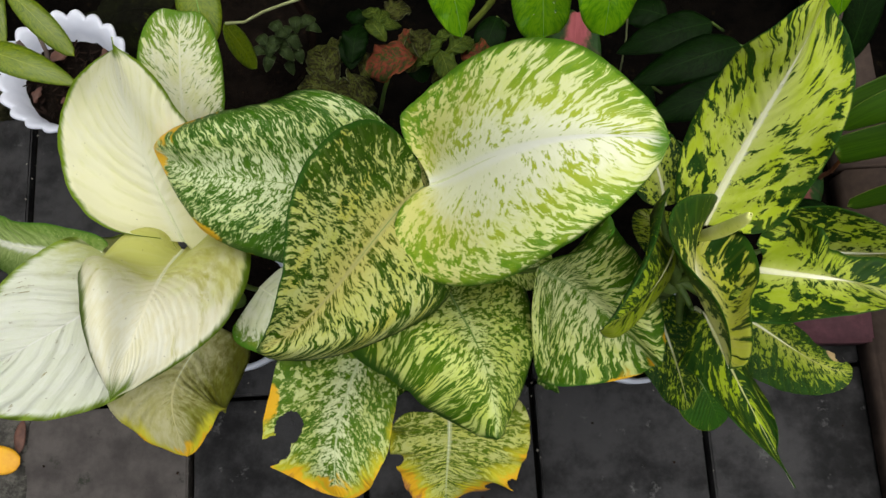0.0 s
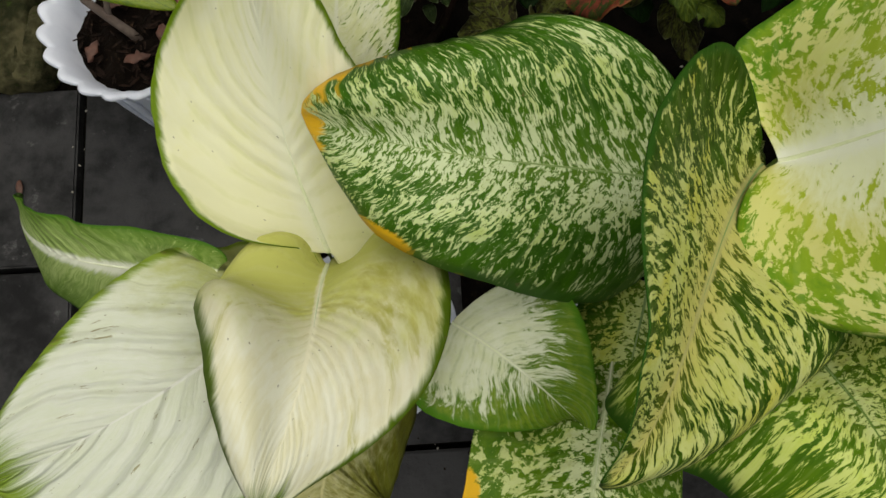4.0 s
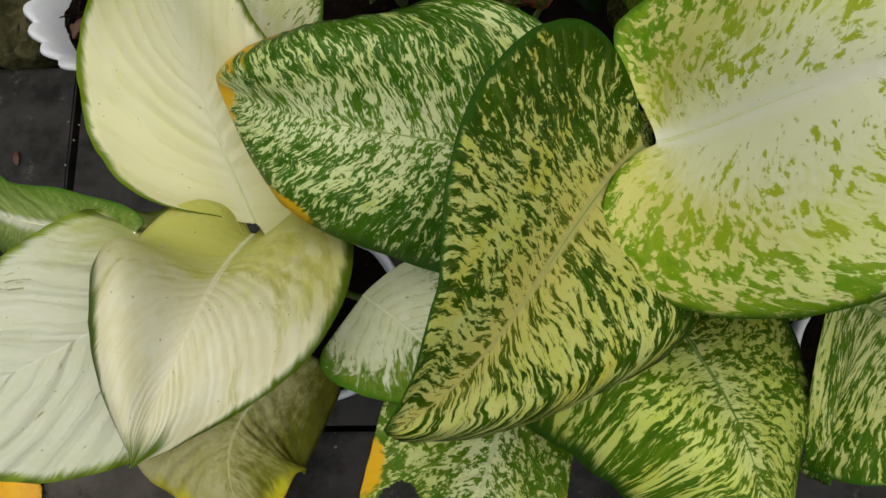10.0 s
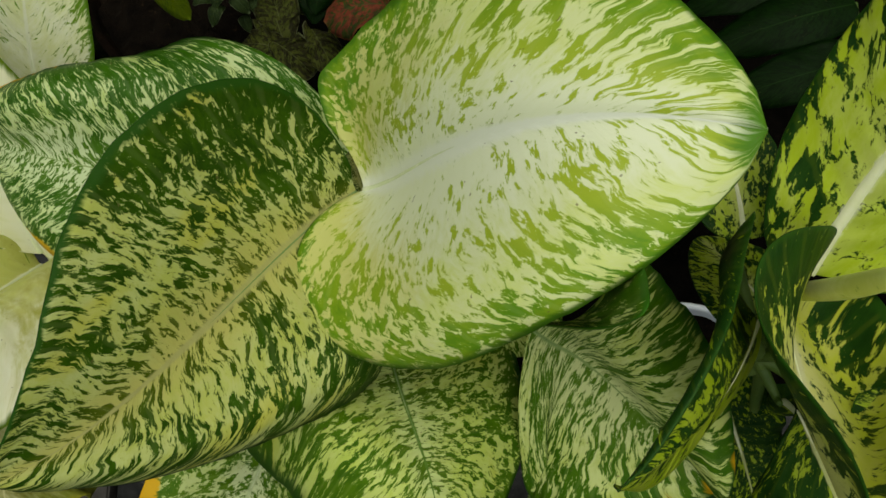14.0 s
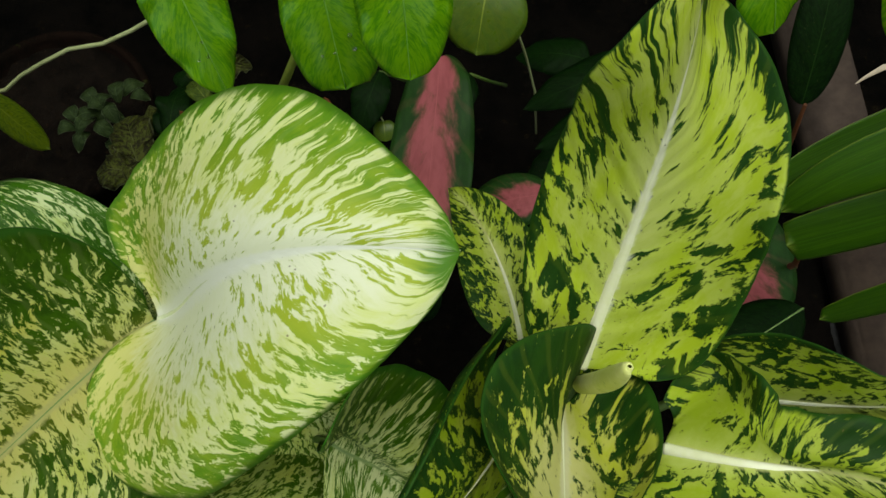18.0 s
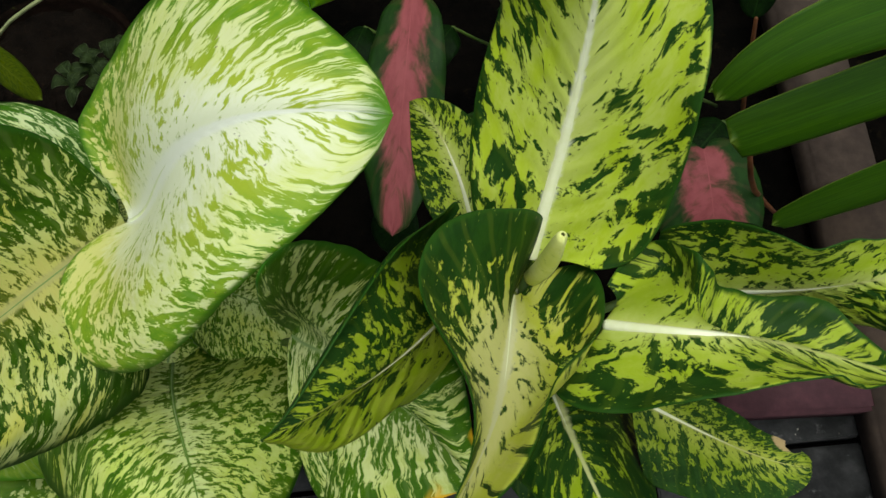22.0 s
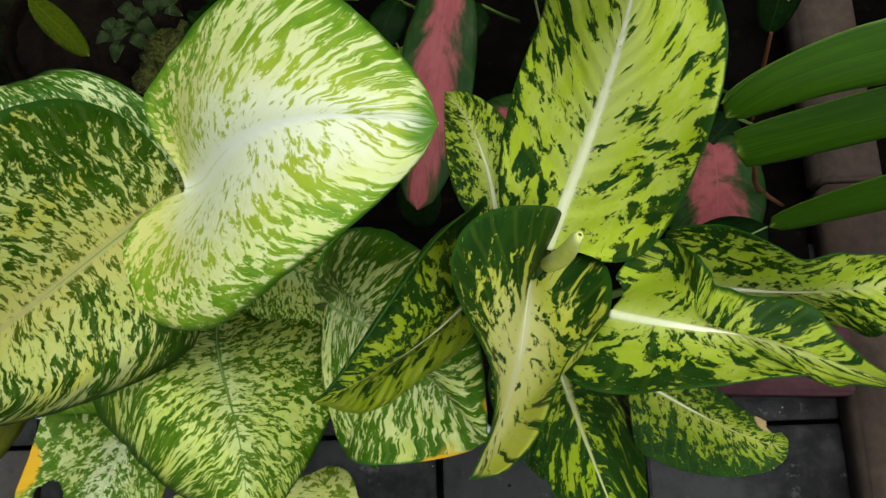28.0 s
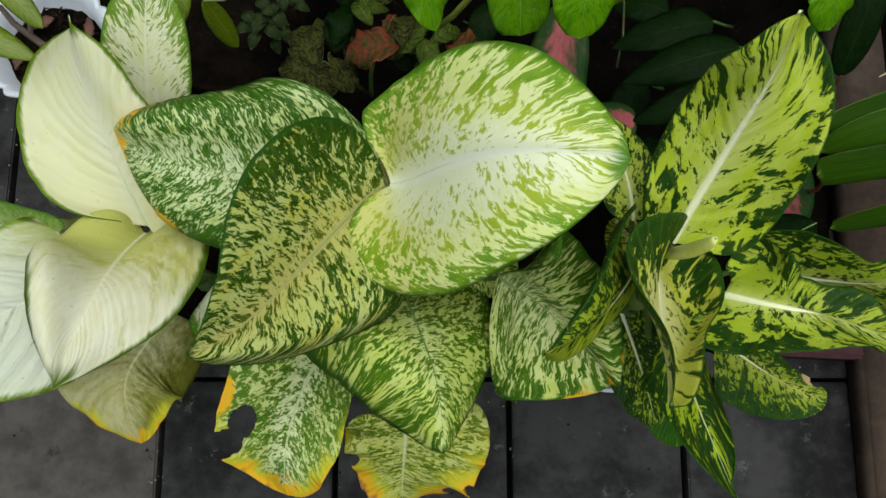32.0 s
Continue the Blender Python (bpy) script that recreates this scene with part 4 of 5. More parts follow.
leaf(plants["W"][0], "green leaf with a white middle, turned on its side", GREENW, RIB_PALE, ((-0.372, 0.243, 0.536), (-0.478, 0.248, 0.538), (-0.546, 0.276, 0.504), (-0.574, 0.335, 0.438)), plants["W"][1], rib_w=0.0028,
     tilt=(0.329, -0.957), twist=0.059, wide=(0.06, 0.034), form=(0.359, 0.43, 0.684, 0.112, -0.056), fold=(-0.121, -0.032), curl=(0, -0.144, 0.021, -0.054), seed=3, ruffle=0.01)
leaf(plants["W"][0], "white leaf fading to green at the edge", HALF, RIB_PALE, ((-0.195, 0.2, 0.496), (-0.146, 0.164, 0.514), (-0.12, 0.135, 0.499), (-0.08, 0.105, 0.437)), plants["W"][1], rib_w=0.0018,
     tilt=(-0.892, 0.595), twist=0.111, wide=(0.07, 0.071), form=(0.12, 0.986, 0.072, 0.261, -0.021), fold=(0.105, -0.058), curl=(0.136, 0.008, -0.024, -0.018), seed=4, ripple=0.0008)
leaf(plants["W"][0], "yellowing limp leaf with orange edge", DYING, RIB_PALE, ((-0.259, 0.162, 0.477), (-0.298, 0.091, 0.473), (-0.316, 0.089, 0.514), (-0.303, 0.004, 0.413)), plants["W"][1], rib_w=0.0014,
     tilt=(0.244, -0.538), twist=-0.233, wide=(0.09, 0.078), form=(0.258, 0.629, 0.059, -0.189, 0.119), fold=(-0.304, 0.012), curl=(-0.585, 0.173, 0.345, -0.319), seed=5, ripple=0.0016, ruffle=0.012, bulge=(-0.038, -0.011, -0.004, 0.058), mid=(0.083, 0.075), lip=(0.062, 0.023), spin=0.09, tongue=-0.003)
leaf(plants["G"][0], "deep green leaf with white streaks and yellowed tip", MINTY, RIB_GREEN, ((0.015, 0.293, 0.524), (-0.134, 0.301, 0.598), (-0.219, 0.283, 0.647), (-0.299, 0.35, 0.58)), plants["G"][1], rib_w=0.0011,
     tilt=(-1.598, 0.012), twist=0.861, wide=(0.08, 0.101), form=(0.196, 0.5, -0.38, -0.702, -0.12), fold=(0.182, 0.927), curl=(-1.069, 0.125, 0.462, -0.268), seed=6, ripple=0.0006, ruffle=0.004, bulge=(-0.031, -0.017, -0.028, -0.015), mid=(0.621, 0.148), lip=(-0.773, -0.969), spin=-0.311, tongue=-0.232)
leaf(plants["G"][0], "dark green leaf with beige streaks, folded lengthwise", DARKS, RIB_GREEN, ((0.01, 0.272, 0.644), (-0.047, 0.22, 0.677), (-0.088, 0.106, 0.757), (-0.141, 0.087, 0.792)), plants["G"][1], rib_w=0.0012,
     tilt=(0.659, -0.278), twist=0.501, wide=(0.101, 0.093), form=(0.311, 1.059, -0.014, 0.251, 0.211), fold=(0.347, 0.408), curl=(1.01, -0.113, 0.759, 0.326), seed=7, petiole_w=0.009, ripple=0.0005, ruffle=0.004, bulge=(0.134, -0.048, 0.174, 0.097), mid=(0.598, -0.791), lip=(-1.451, 0.031), spin=0.415, tongue=0.035)
leaf(plants["G"][0], "large bright cream leaf with green flecks", BRIGHT, RIB_PALE, ((0.016, 0.27, 0.654), (0.059, 0.27, 0.676), (0.086, 0.261, 0.864), (0.223, 0.245, 0.825)), plants["G"][1], rib_w=0.0026,
     tilt=(-0.199, -0.815), twist=-1.069, wide=(0.08, 0.081), form=(0.396, 0.851, 0.69, 0.18, 0.223), fold=(0.242, 2.779), curl=(0.075, -2.261, -0.766, -0.868), seed=8, petiole_w=0.011, ruffle=0.003, bulge=(0.225, 0.007, 0.074, 0.062), mid=(-0.142, -0.425), lip=(0.224, -0.199), spin=-0.065, tongue=0.104)
leaf(plants["G"][0], "green leaf with dense yellow flecks pointing down", MOTTLE, RIB_GREEN, ((0.028, 0.176, 0.594), (0.042, 0.117, 0.652), (0.072, 0.091, 0.648), (0.07, 0.002, 0.644)), plants["G"][1], rib_w=0.0013,
     tilt=(0.481, -0.911), twist=0.571, wide=(0.094, 0.118), form=(0.194, 1.237, 1.152, -0.594, -0.088), fold=(-0.172, -0.042), curl=(-0.24, -0.576, 0.62, -1.879), seed=9, ripple=0.0006, ruffle=0.004, bulge=(0.246, -0.12, -0.209, 0.011), mid=(0.398, 1.007), lip=(-0.102, -1.467), spin=0.77, tongue=0.155)
leaf(plants["G"][0], "green leaf with pale streaks and a yellow tip", MILKY, RIB_GREEN, ((0.127, 0.179, 0.635), (0.155, 0.155, 0.627), (0.145, 0.184, 0.649), (0.251, 0.071, 0.592)), plants["G"][1], rib_w=0.0013,
     tilt=(-0.421, -0.72), twist=-0.395, wide=(0.176, 0.151), form=(0.508, 0.98, 0.025, -0.3, 0.01), fold=(2.258, 0.374), curl=(1.461, 0.248, -0.408, 0.778), seed=10, ripple=0.0006, ruffle=0.004, bulge=(-0.566, -0.003, -0.03, -0.028), mid=(-2.302, -0.625), lip=(-0.675, 0.008), spin=-0.092, tongue=0.062)
leaf(plants["G"][0], "torn green leaf with a bitten edge turning yellow", BURNT, RIB_PALE, ((-0.057, 0.168, 0.434), (-0.088, 0.082, 0.487), (-0.117, 0.013, 0.535), (-0.11, -0.053, 0.466)), plants["G"][1], rib_w=0.0009,
     tilt=(-0.266, 0.424), twist=-0.073, wide=(0.065, 0.102), form=(0.289, 0.405, 0.837, 0.496, 0.112), fold=(-0.089, -0.501), curl=(0.261, -0.214, 0.266, 0.07), seed=11, rows=230, cols=60, ruffle=0.012, bites=((0.60, 0.70, 0.085, 0.17), (0.70, 0.88, 0.07, 0.2), (0.73, 1.0, 0.06, 0.2)), bulge=(0.053, -0.052, 0.009, 0.013), mid=(0.022, 0.051), lip=(-0.002, 0.224), spin=-0.015, tongue=-0.004)
leaf(plants["G"][0], "ragged old leaf with yellow and brown edge", RAGGED, RIB_PALE, ((0.027, 0.037, 0.479), (0.027, -0.01, 0.452), (0.018, -0.041, 0.405), (0.02, -0.078, 0.349)), plants["G"][1], rib_w=0.0009,
     tilt=(0.031, 0.536), twist=-0.069, wide=(0.103, 0.073), form=(0.12, 0.479, 0.397, 0.111, 0.013), fold=(-0.164, 0.056), curl=(-0.155, -0.046, 0.097, -0.028), seed=12, rows=200, cols=50, ruffle=0.025, bites=((0.75, -0.98, 0.06, 0.22), (0.45, 1.0, 0.07, 0.18), (0.88, 0.9, 0.05, 0.25), (0.55, -1.0, 0.03, 0.12)))
leaf(plants["R"][0], "tall upright lime leaf with dark blotches and white midrib", LIME, RIB_LIME, ((0.298, 0.209, 0.666), (0.337, 0.294, 0.742), (0.342, 0.306, 0.835), (0.337, 0.334, 0.908)), plants["R"][1], rib_w=0.0066,
     tilt=(0.088, 0.227), twist=0.099, wide=(0.06, 0.078), form=(0.303, 0.786, 0.247, -0.098, -0.106), fold=(-0.058, -0.272), curl=(0.606, -1.139, -0.017, -0.485), seed=13, ripple=0.0009, ruffle=0.006, bulge=(-0.051, 0.023, 0.045, -0.076), mid=(0.366, 0.002), lip=(-0.202, 0.413), spin=0.257, tongue=-0.042)
leaf(plants["R"][0], "dark green leaf with lime blotches, folded", SPLIT, RIB_LIME, ((0.248, 0.172, 0.718), (0.211, 0.118, 0.777), (0.169, 0.095, 0.812), (0.149, 0.087, 0.82)), plants["R"][1], rib_w=0.0018,
     tilt=(-0.665, -1.168), twist=0.266, wide=(0.057, 0.046), form=(0.2, 1.295, 0.664, 0.709, -0.12), fold=(-0.489, -0.407), curl=(-0.302, -0.704, -0.343, 0.396), seed=14, ripple=0.0006, bulge=(0.047, -0.119, 0.494, -0.059), mid=(2.048, -1.441), lip=(-0.953, 1.061), spin=1.337, tongue=-0.019)
leaf(plants["R"][0], "young lime leaf with dark lobes and curled tip", HEART, RIB_LIME, ((0.285, 0.187, 0.656), (0.272, 0.136, 0.703), (0.271, 0.098, 0.737), (0.234, 0.045, 0.864)), plants["R"][1], rib_w=0.0016,
     tilt=(-0.148, -0.489), twist=-1.284, wide=(0.031, 0.031), form=(0.843, 2.46, 2.204, 0.466, 0.69), fold=(0.302, 2.569), curl=(-0.502, 1.487, 2.46, -1.944), point=0.55, seed=15, ripple=0.0005, bulge=(1.024, 0.45, 0.719, -0.608), mid=(-1.81, -1.526), lip=(1.639, 0.656), spin=-0.111, tongue=0.493)
leaf(plants["R"][0], "wavy lime leaf with dark blotches and white midrib", LIMED, RIB_LIME, ((0.336, 0.151, 0.699), (0.419, 0.115, 0.775), (0.404, 0.15, 0.681), (0.516, 0.093, 0.72)), plants["R"][1], rib_w=0.0042,
     tilt=(-0.843, 0.706), twist=0.904, wide=(0.103, 0.076), form=(0.297, 0.858, 0.607, 0.04, -0.021), fold=(-1.356, 0.231), curl=(-0.699, -0.31, 0.103, -0.02), seed=16, ripple=0.0008, ruffle=0.01, bulge=(-0.438, -0.158, -0.235, -0.192), mid=(0.567, 0.009), lip=(1.116, 0.15), spin=-0.083, tongue=0.116)
leaf(plants["R"][0], "dark lime-blotched leaf with white midrib", LIMED, RIB_LIME, ((0.387, 0.191, 0.621), (0.494, 0.159, 0.656), (0.501, 0.158, 0.736), (0.562, 0.167, 0.698)), plants["R"][1], rib_w=0.004,
     tilt=(1.032, -0.717), twist=0.66, wide=(0.048, 0.043), form=(0.076, 0.582, 0.126, -0.021, 0.003), fold=(0.1, -0.132), curl=(-0.164, 0.299, -1.449, 1.121), seed=17, ripple=0.0006, ruffle=0.008, bulge=(0.293, 0.106, 0.184, 0.114), mid=(-0.337, 1.027), lip=(0.173, -0.415), spin=0.013, tongue=-0.297)
leaf(plants["R"][0], "drooping dark green leaf with a brown burnt tip", CRISP, RIB_LIME, ((0.376, 0.122, 0.55), (0.425, 0.095, 0.534), (0.495, 0.068, 0.437), (0.534, 0.059, 0.459)), plants["R"][1], rib_w=0.0024,
     tilt=(-0.551, 0.389), twist=0.298, wide=(0.029, 0.053), form=(0.232, 0.548, -0.21, -0.204, -0.169), fold=(0.238, -0.362), curl=(0, 0, 0, 0), bites=((0.86, -1.0, 0.05, 0.35),), seed=18, rows=200, cols=50, ruffle=0.006, bulge=(0, 0, 0, 0), mid=(0, 0), lip=(0, 0), spin=0, tongue=0)
leaf(plants["R"][0], "long narrow dark leaf with lime flecks pointing down", STREAKY, RIB_LIME, ((0.307, 0.133, 0.584), (0.309, 0.12, 0.625), (0.303, 0.128, 0.593), (0.363, -0.061, 0.645)), plants["R"][1], rib_w=0.0026,
     tilt=(0.248, -0.232), twist=-0.293, wide=(0.102, 0.102), form=(1.144, 0.906, 1.165, -2.224, 0.344), fold=(0.468, 0.058), curl=(0.474, -0.368, -1.867, 1.685), seed=19, ruffle=0.004, bulge=(0.184, 0.262, -0.499, 0.189), mid=(-3.5, 0.221), lip=(1.072, -0.409), spin=-0.35, tongue=-0.645)
leaf(plants["G"][0], "low green streaked leaf half hidden under the others", MOTTLE, RIB_GREEN, ((-0.022, 0.231, 0.45), (-0.039, 0.175, 0.443), (-0.055, 0.12, 0.427), (-0.072, 0.065, 0.4)), plants["G"][1], rib_w=0.002,
     tilt=(-0.1, 0.1), twist=0, wide=(0.062, 0.062), form=(0.3, 0.5, 0.3, 0, 0), fold=(0.2, 0.2), curl=(-0.2, -0.2, -0.2, -0.2), seed=20, ruffle=0.004)
leaf(plants["R"][0], "small dark leaf with lime flecks below the tall leaf", LIMED, RIB_LIME, ((0.304, 0.177, 0.6), (0.293, 0.207, 0.593), (0.282, 0.237, 0.567), (0.271, 0.267, 0.52)), plants["R"][1], rib_w=0.0034,
     tilt=(0, 0), twist=0, wide=(0.036, 0.036), form=(0.35, 0.7, 0.2, 0, 0), fold=(0.2, 0.2), curl=(-0.2, -0.2, -0.2, -0.2), seed=21)
leaf(plants["R"][0], "dark mottled leaf with a wavy edge drooping over the pot", STREAKY, RIB_LIME, ((0.277, 0.155, 0.52), (0.298, 0.112, 0.495), (0.32, 0.07, 0.455), (0.341, 0.027, 0.4)), plants["R"][1], rib_w=0.0034,
     tilt=(0, 0), twist=0, wide=(0.042, 0.042), form=(0.3, 0.6, 0.2, 0, 0), fold=(0.2, 0.2), curl=(-0.2, -0.2, -0.2, -0.2), seed=22, ruffle=0.015)
leaf(plants["R"][0], "dark green leaf drooping over the pot", TIPGREEN, RIB_GREEN, ((0.346, 0.089, 0.4), (0.364, 0.061, 0.4), (0.382, 0.032, 0.38), (0.4, 0.004, 0.34)), plants["R"][1], rib_w=0.002,
     tilt=(0, 0), twist=0, wide=(0.045, 0.045), form=(0.35, 0.6, 0.3, 0, 0), fold=(0.2, 0.2), curl=(-0.2, -0.2, -0.2, -0.2), seed=23)
leaf(plants["W"][0], "cream leaf with green border, behind the others", PALE, RIB_PALE, ((-0.281, 0.354, 0.5), (-0.275, 0.404, 0.56), (-0.268, 0.455, 0.6), (-0.261, 0.505, 0.62)), plants["W"][1], rib_w=0.0028,
     tilt=(0.2, -0.3), twist=0, wide=(0.05, 0.05), form=(0.3, 0.4, 0.2, 0, 0), fold=(0.2, 0.2), curl=(-0.2, -0.2, -0.2, -0.2), seed=24)
leaf(plants["R"][0], "small upright lime and dark green leaf", LIMED, RIB_LIME, ((0.262, 0.232, 0.66), (0.258, 0.285, 0.68), (0.24, 0.33, 0.66), (0.224, 0.36, 0.622)), plants["R"][1], rib_w=0.0024,
     tilt=(-0.2, -0.2), twist=0.008, wide=(0.03, 0.03), form=(0.28, 0.95, 0.119, -0.006, 0), fold=(-0.026, 0.047), curl=(0.011, -0.043, 0.054, 0.005), seed=25)
leaf(plants["G"][0], "shaded green flecked leaf under the bright leaf", MOTTLE, RIB_GREEN, ((0.03, 0.245, 0.565), (0.06, 0.235, 0.60), (0.10, 0.215, 0.60), (0.15, 0.18, 0.565)), plants["G"][1], rib_w=0.0013,
     tilt=(0, 0), twist=0, wide=(0.05, 0.05), form=(0.3, 0.5, 0.3, 0, 0), fold=(-0.1, -0.1), curl=(-0.2, -0.2, -0.2, -0.2), seed=26, ruffle=0.004)
# rolled young leaf at the heart of the lime-leaved plant
rp = plants["R"][0]
roll = bmesh.new()
uvl, span = roll.loops.layers.uv.new("UVMap"), roll.loops.layers.uv.new("Span")
rolled, ra, rz = [], Vector((0.300, 0.201, 0.648)), Vector((0.317, 0.185, 0.760))
axis = (rz - ra).normalized()
rx = axis.cross(Vector((0, 0, 1))).normalized()
ry = rx.cross(axis)
for i in range(31):
    s = i / 30
    rad, row = 0.0072 * (1 - s) ** 0.5 * (0.55 + 0.9 * s) + 0.0015, []
    for j in range(25):
        a = -1.0 + 8.2 * j / 24
        row.append(roll.verts.new(ra + (rz - ra) * s + (rad * (1.15 - 0.035 * j)) * (math.cos(a) * rx + math.sin(a) * ry) + ry * 0.010 * s * s))
    rolled.append(row)
for i in range(30):
    for j in range(24):
        face = roll.faces.new((rolled[i][j], rolled[i][j + 1], rolled[i + 1][j + 1], rolled[i + 1][j]))
        for loop, (u, v) in zip(face.loops, ((i, j), (i, j + 1), (i + 1, j + 1), (i + 1, j))):
            loop[uvl].uv = loop[span].uv = (0.15 + v / 40, 0.55 + u / 80)
young = link("rolled_leaf", roll, YOUNG, rp, "tightly rolled pale young leaf")
young.modifiers.new("thickness", "SOLIDIFY").thickness = 0.0008

# ---- plants behind ----
v = thing("hanging_vine", "hanging vine with glossy green leaves and pale stems", "plant")
spray_leaf(v, "leaf", VINE, (0.034, 0.525, 0.75), (0.062, 0.447, 0.638), 0.030, rib=RIB_VINE, drops=6, arch=0.012, form=(0.50, 0.70, 0.0, 0.0, 0.06), rows=34, cols=8, ruffle=0.012, seed=3.0)
spray_leaf(v, "leaf", VINE, (0.142, 0.515, 0.74), (0.153, 0.440, 0.642), 0.034, rib=RIB_VINE, drops=9, arch=0.014, form=(0.5, 0.36, 0.0, 0.0, -0.05), rows=34, cols=8, ruffle=0.006, seed=5.0)
spray_leaf(v, "leaf", VINE, (0.205, 0.474, 0.80), (0.204, 0.404, 0.712), 0.032, rib=RIB_VINE, drops=9, arch=0.016, form=(0.5, 0.52, 0.0, 0.0, 0.05), rows=34, cols=8, ruffle=0.006, seed=8.0)
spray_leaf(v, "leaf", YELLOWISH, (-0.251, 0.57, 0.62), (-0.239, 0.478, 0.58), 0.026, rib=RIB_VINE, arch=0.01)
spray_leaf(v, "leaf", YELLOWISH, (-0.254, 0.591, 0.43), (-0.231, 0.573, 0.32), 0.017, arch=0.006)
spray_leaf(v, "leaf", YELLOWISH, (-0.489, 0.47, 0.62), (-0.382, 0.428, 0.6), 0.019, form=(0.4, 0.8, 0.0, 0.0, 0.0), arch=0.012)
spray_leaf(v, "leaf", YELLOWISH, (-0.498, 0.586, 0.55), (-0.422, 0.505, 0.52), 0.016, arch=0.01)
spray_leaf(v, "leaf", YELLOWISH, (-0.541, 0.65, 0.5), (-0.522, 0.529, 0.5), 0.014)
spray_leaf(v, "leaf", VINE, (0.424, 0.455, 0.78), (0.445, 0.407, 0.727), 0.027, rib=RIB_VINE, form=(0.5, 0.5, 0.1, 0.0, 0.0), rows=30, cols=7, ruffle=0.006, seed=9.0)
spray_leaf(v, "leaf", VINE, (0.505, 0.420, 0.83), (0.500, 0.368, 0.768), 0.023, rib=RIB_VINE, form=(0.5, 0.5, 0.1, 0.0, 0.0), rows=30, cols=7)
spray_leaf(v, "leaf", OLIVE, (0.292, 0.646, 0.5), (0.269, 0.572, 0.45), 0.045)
link("stem", tube([Vector(q) for q in ((-0.253, 0.591, 0.430), (-0.226, 0.590, 0.433), (-0.195, 0.588, 0.462), (-0.164, 0.585, 0.485), (-0.123, 0.580, 0.514), (-0.085, 0.575, 0.526), (-0.052, 0.575, 0.543), (-0.019, 0.575, 0.564), (0.03, 0.58, 0.62))], [0.0021] * 9, 7), VINE_STEM, v)
link("stem", tube([Vector(q) for q in ((0.066, 0.54, 0.46), (0.083, 0.53, 0.509), (0.098, 0.53, 0.545), (0.107, 0.53, 0.57), (0.114, 0.53, 0.595), (0.113, 0.53, 0.622), (0.108, 0.535, 0.66))], [0.0042, 0.0042, 0.004, 0.0042, 0.0036, 0.0026, 0.0026], 8), SHOOT, v)
link("tendril", tube([Vector(q) for q in ((0.355, 0.595, 0.2), (0.349, 0.615, 0.28), (0.333, 0.616, 0.36), (0.313, 0.605, 0.45), (0.308, 0.631, 0.5))], [0.0015 + (0.0015 - 0.0015) * i / 4 for i in range(5)], 7), VINE_STEM, v)
v = thing("caladium", "caladium with pink-hearted dark green leaves", "plant")
spray_leaf(v, "leaf", PINK, (0.232, 0.560, 0.475), (0.189, 0.313, 0.44), 0.041, ruffle=0.02, seed=6.0, arch=0.01, form=(0.45, 0.6, 0.7, 0.0, 0.0), rows=28, cols=8)
spray_leaf(v, "leaf", PINK, (0.511, 0.38, 0.42), (0.512, 0.26, 0.38), 0.055, arch=0.015, form=(0.45, 0.6, 0.8, 0.0, 0.0), rows=28, cols=8)
spray_leaf(v, "leaf", PINK, (0.324, 0.425, 0.42), (0.249, 0.421, 0.4), 0.03, arch=0.01, form=(0.45, 0.6, 0.7, 0.0, 0.0))
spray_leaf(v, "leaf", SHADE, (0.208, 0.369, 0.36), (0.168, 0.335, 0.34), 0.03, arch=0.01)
v = thing("strap_leaved_plant", "plant with long arching glossy green strap leaves", "plant")
strap(v, LANCE, ((0.66, 0.300, 0.815), (0.56, 0.302, 0.805), (0.462, 0.300, 0.800), (0.424, 0.284, 0.724)), (0.026, 0.021), 0.36)
strap(v, LANCE, ((0.66, 0.286, 0.800), (0.58, 0.284, 0.748), (0.51, 0.282, 0.702), (0.448, 0.278, 0.668)), (0.020, 0.022), 0.13)
strap(v, LANCE, ((0.68, 0.250, 0.740), (0.62, 0.250, 0.685), (0.56, 0.250, 0.630), (0.500, 0.243, 0.576)), (0.018, 0.019), 0.32)
strap(v, LANCE, ((0.72, 0.375, 0.700), (0.62, 0.370, 0.690), (0.52, 0.360, 0.680), (0.445, 0.325, 0.655)), (0.021, 0.018), 0.45)
strap(v, LANCE, ((0.62, 0.335, 0.835), (0.57, 0.333, 0.830), (0.52, 0.330, 0.823), (0.480, 0.327, 0.812)), (0.012, 0.010), 0.60)
link("dry_tip", strip([Vector(q) for q in ((0.484, 0.327, 0.813), (0.474, 0.326, 0.815), (0.463, 0.326, 0.820), (0.453, 0.327, 0.820), (0.446, 0.325, 0.816), (0.441, 0.323, 0.813))], (0.0022, 0.0028, 0.0024, 0.0016, 0.0010, 0.0004)), DRY, v, "curled bleached dry tip of a strap leaf")
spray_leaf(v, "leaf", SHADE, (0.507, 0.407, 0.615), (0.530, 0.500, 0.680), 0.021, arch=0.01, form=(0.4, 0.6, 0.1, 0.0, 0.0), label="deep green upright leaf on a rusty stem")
v = thing("broad_leaved_shade_plant", "plant with broad dark green leaves behind, shade put into their colour", "plant")
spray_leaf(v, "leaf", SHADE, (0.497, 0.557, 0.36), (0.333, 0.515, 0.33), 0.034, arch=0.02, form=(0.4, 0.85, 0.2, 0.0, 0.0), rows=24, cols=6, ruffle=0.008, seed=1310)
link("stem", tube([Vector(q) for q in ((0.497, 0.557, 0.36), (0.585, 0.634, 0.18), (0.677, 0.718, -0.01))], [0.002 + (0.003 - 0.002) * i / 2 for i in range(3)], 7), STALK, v)
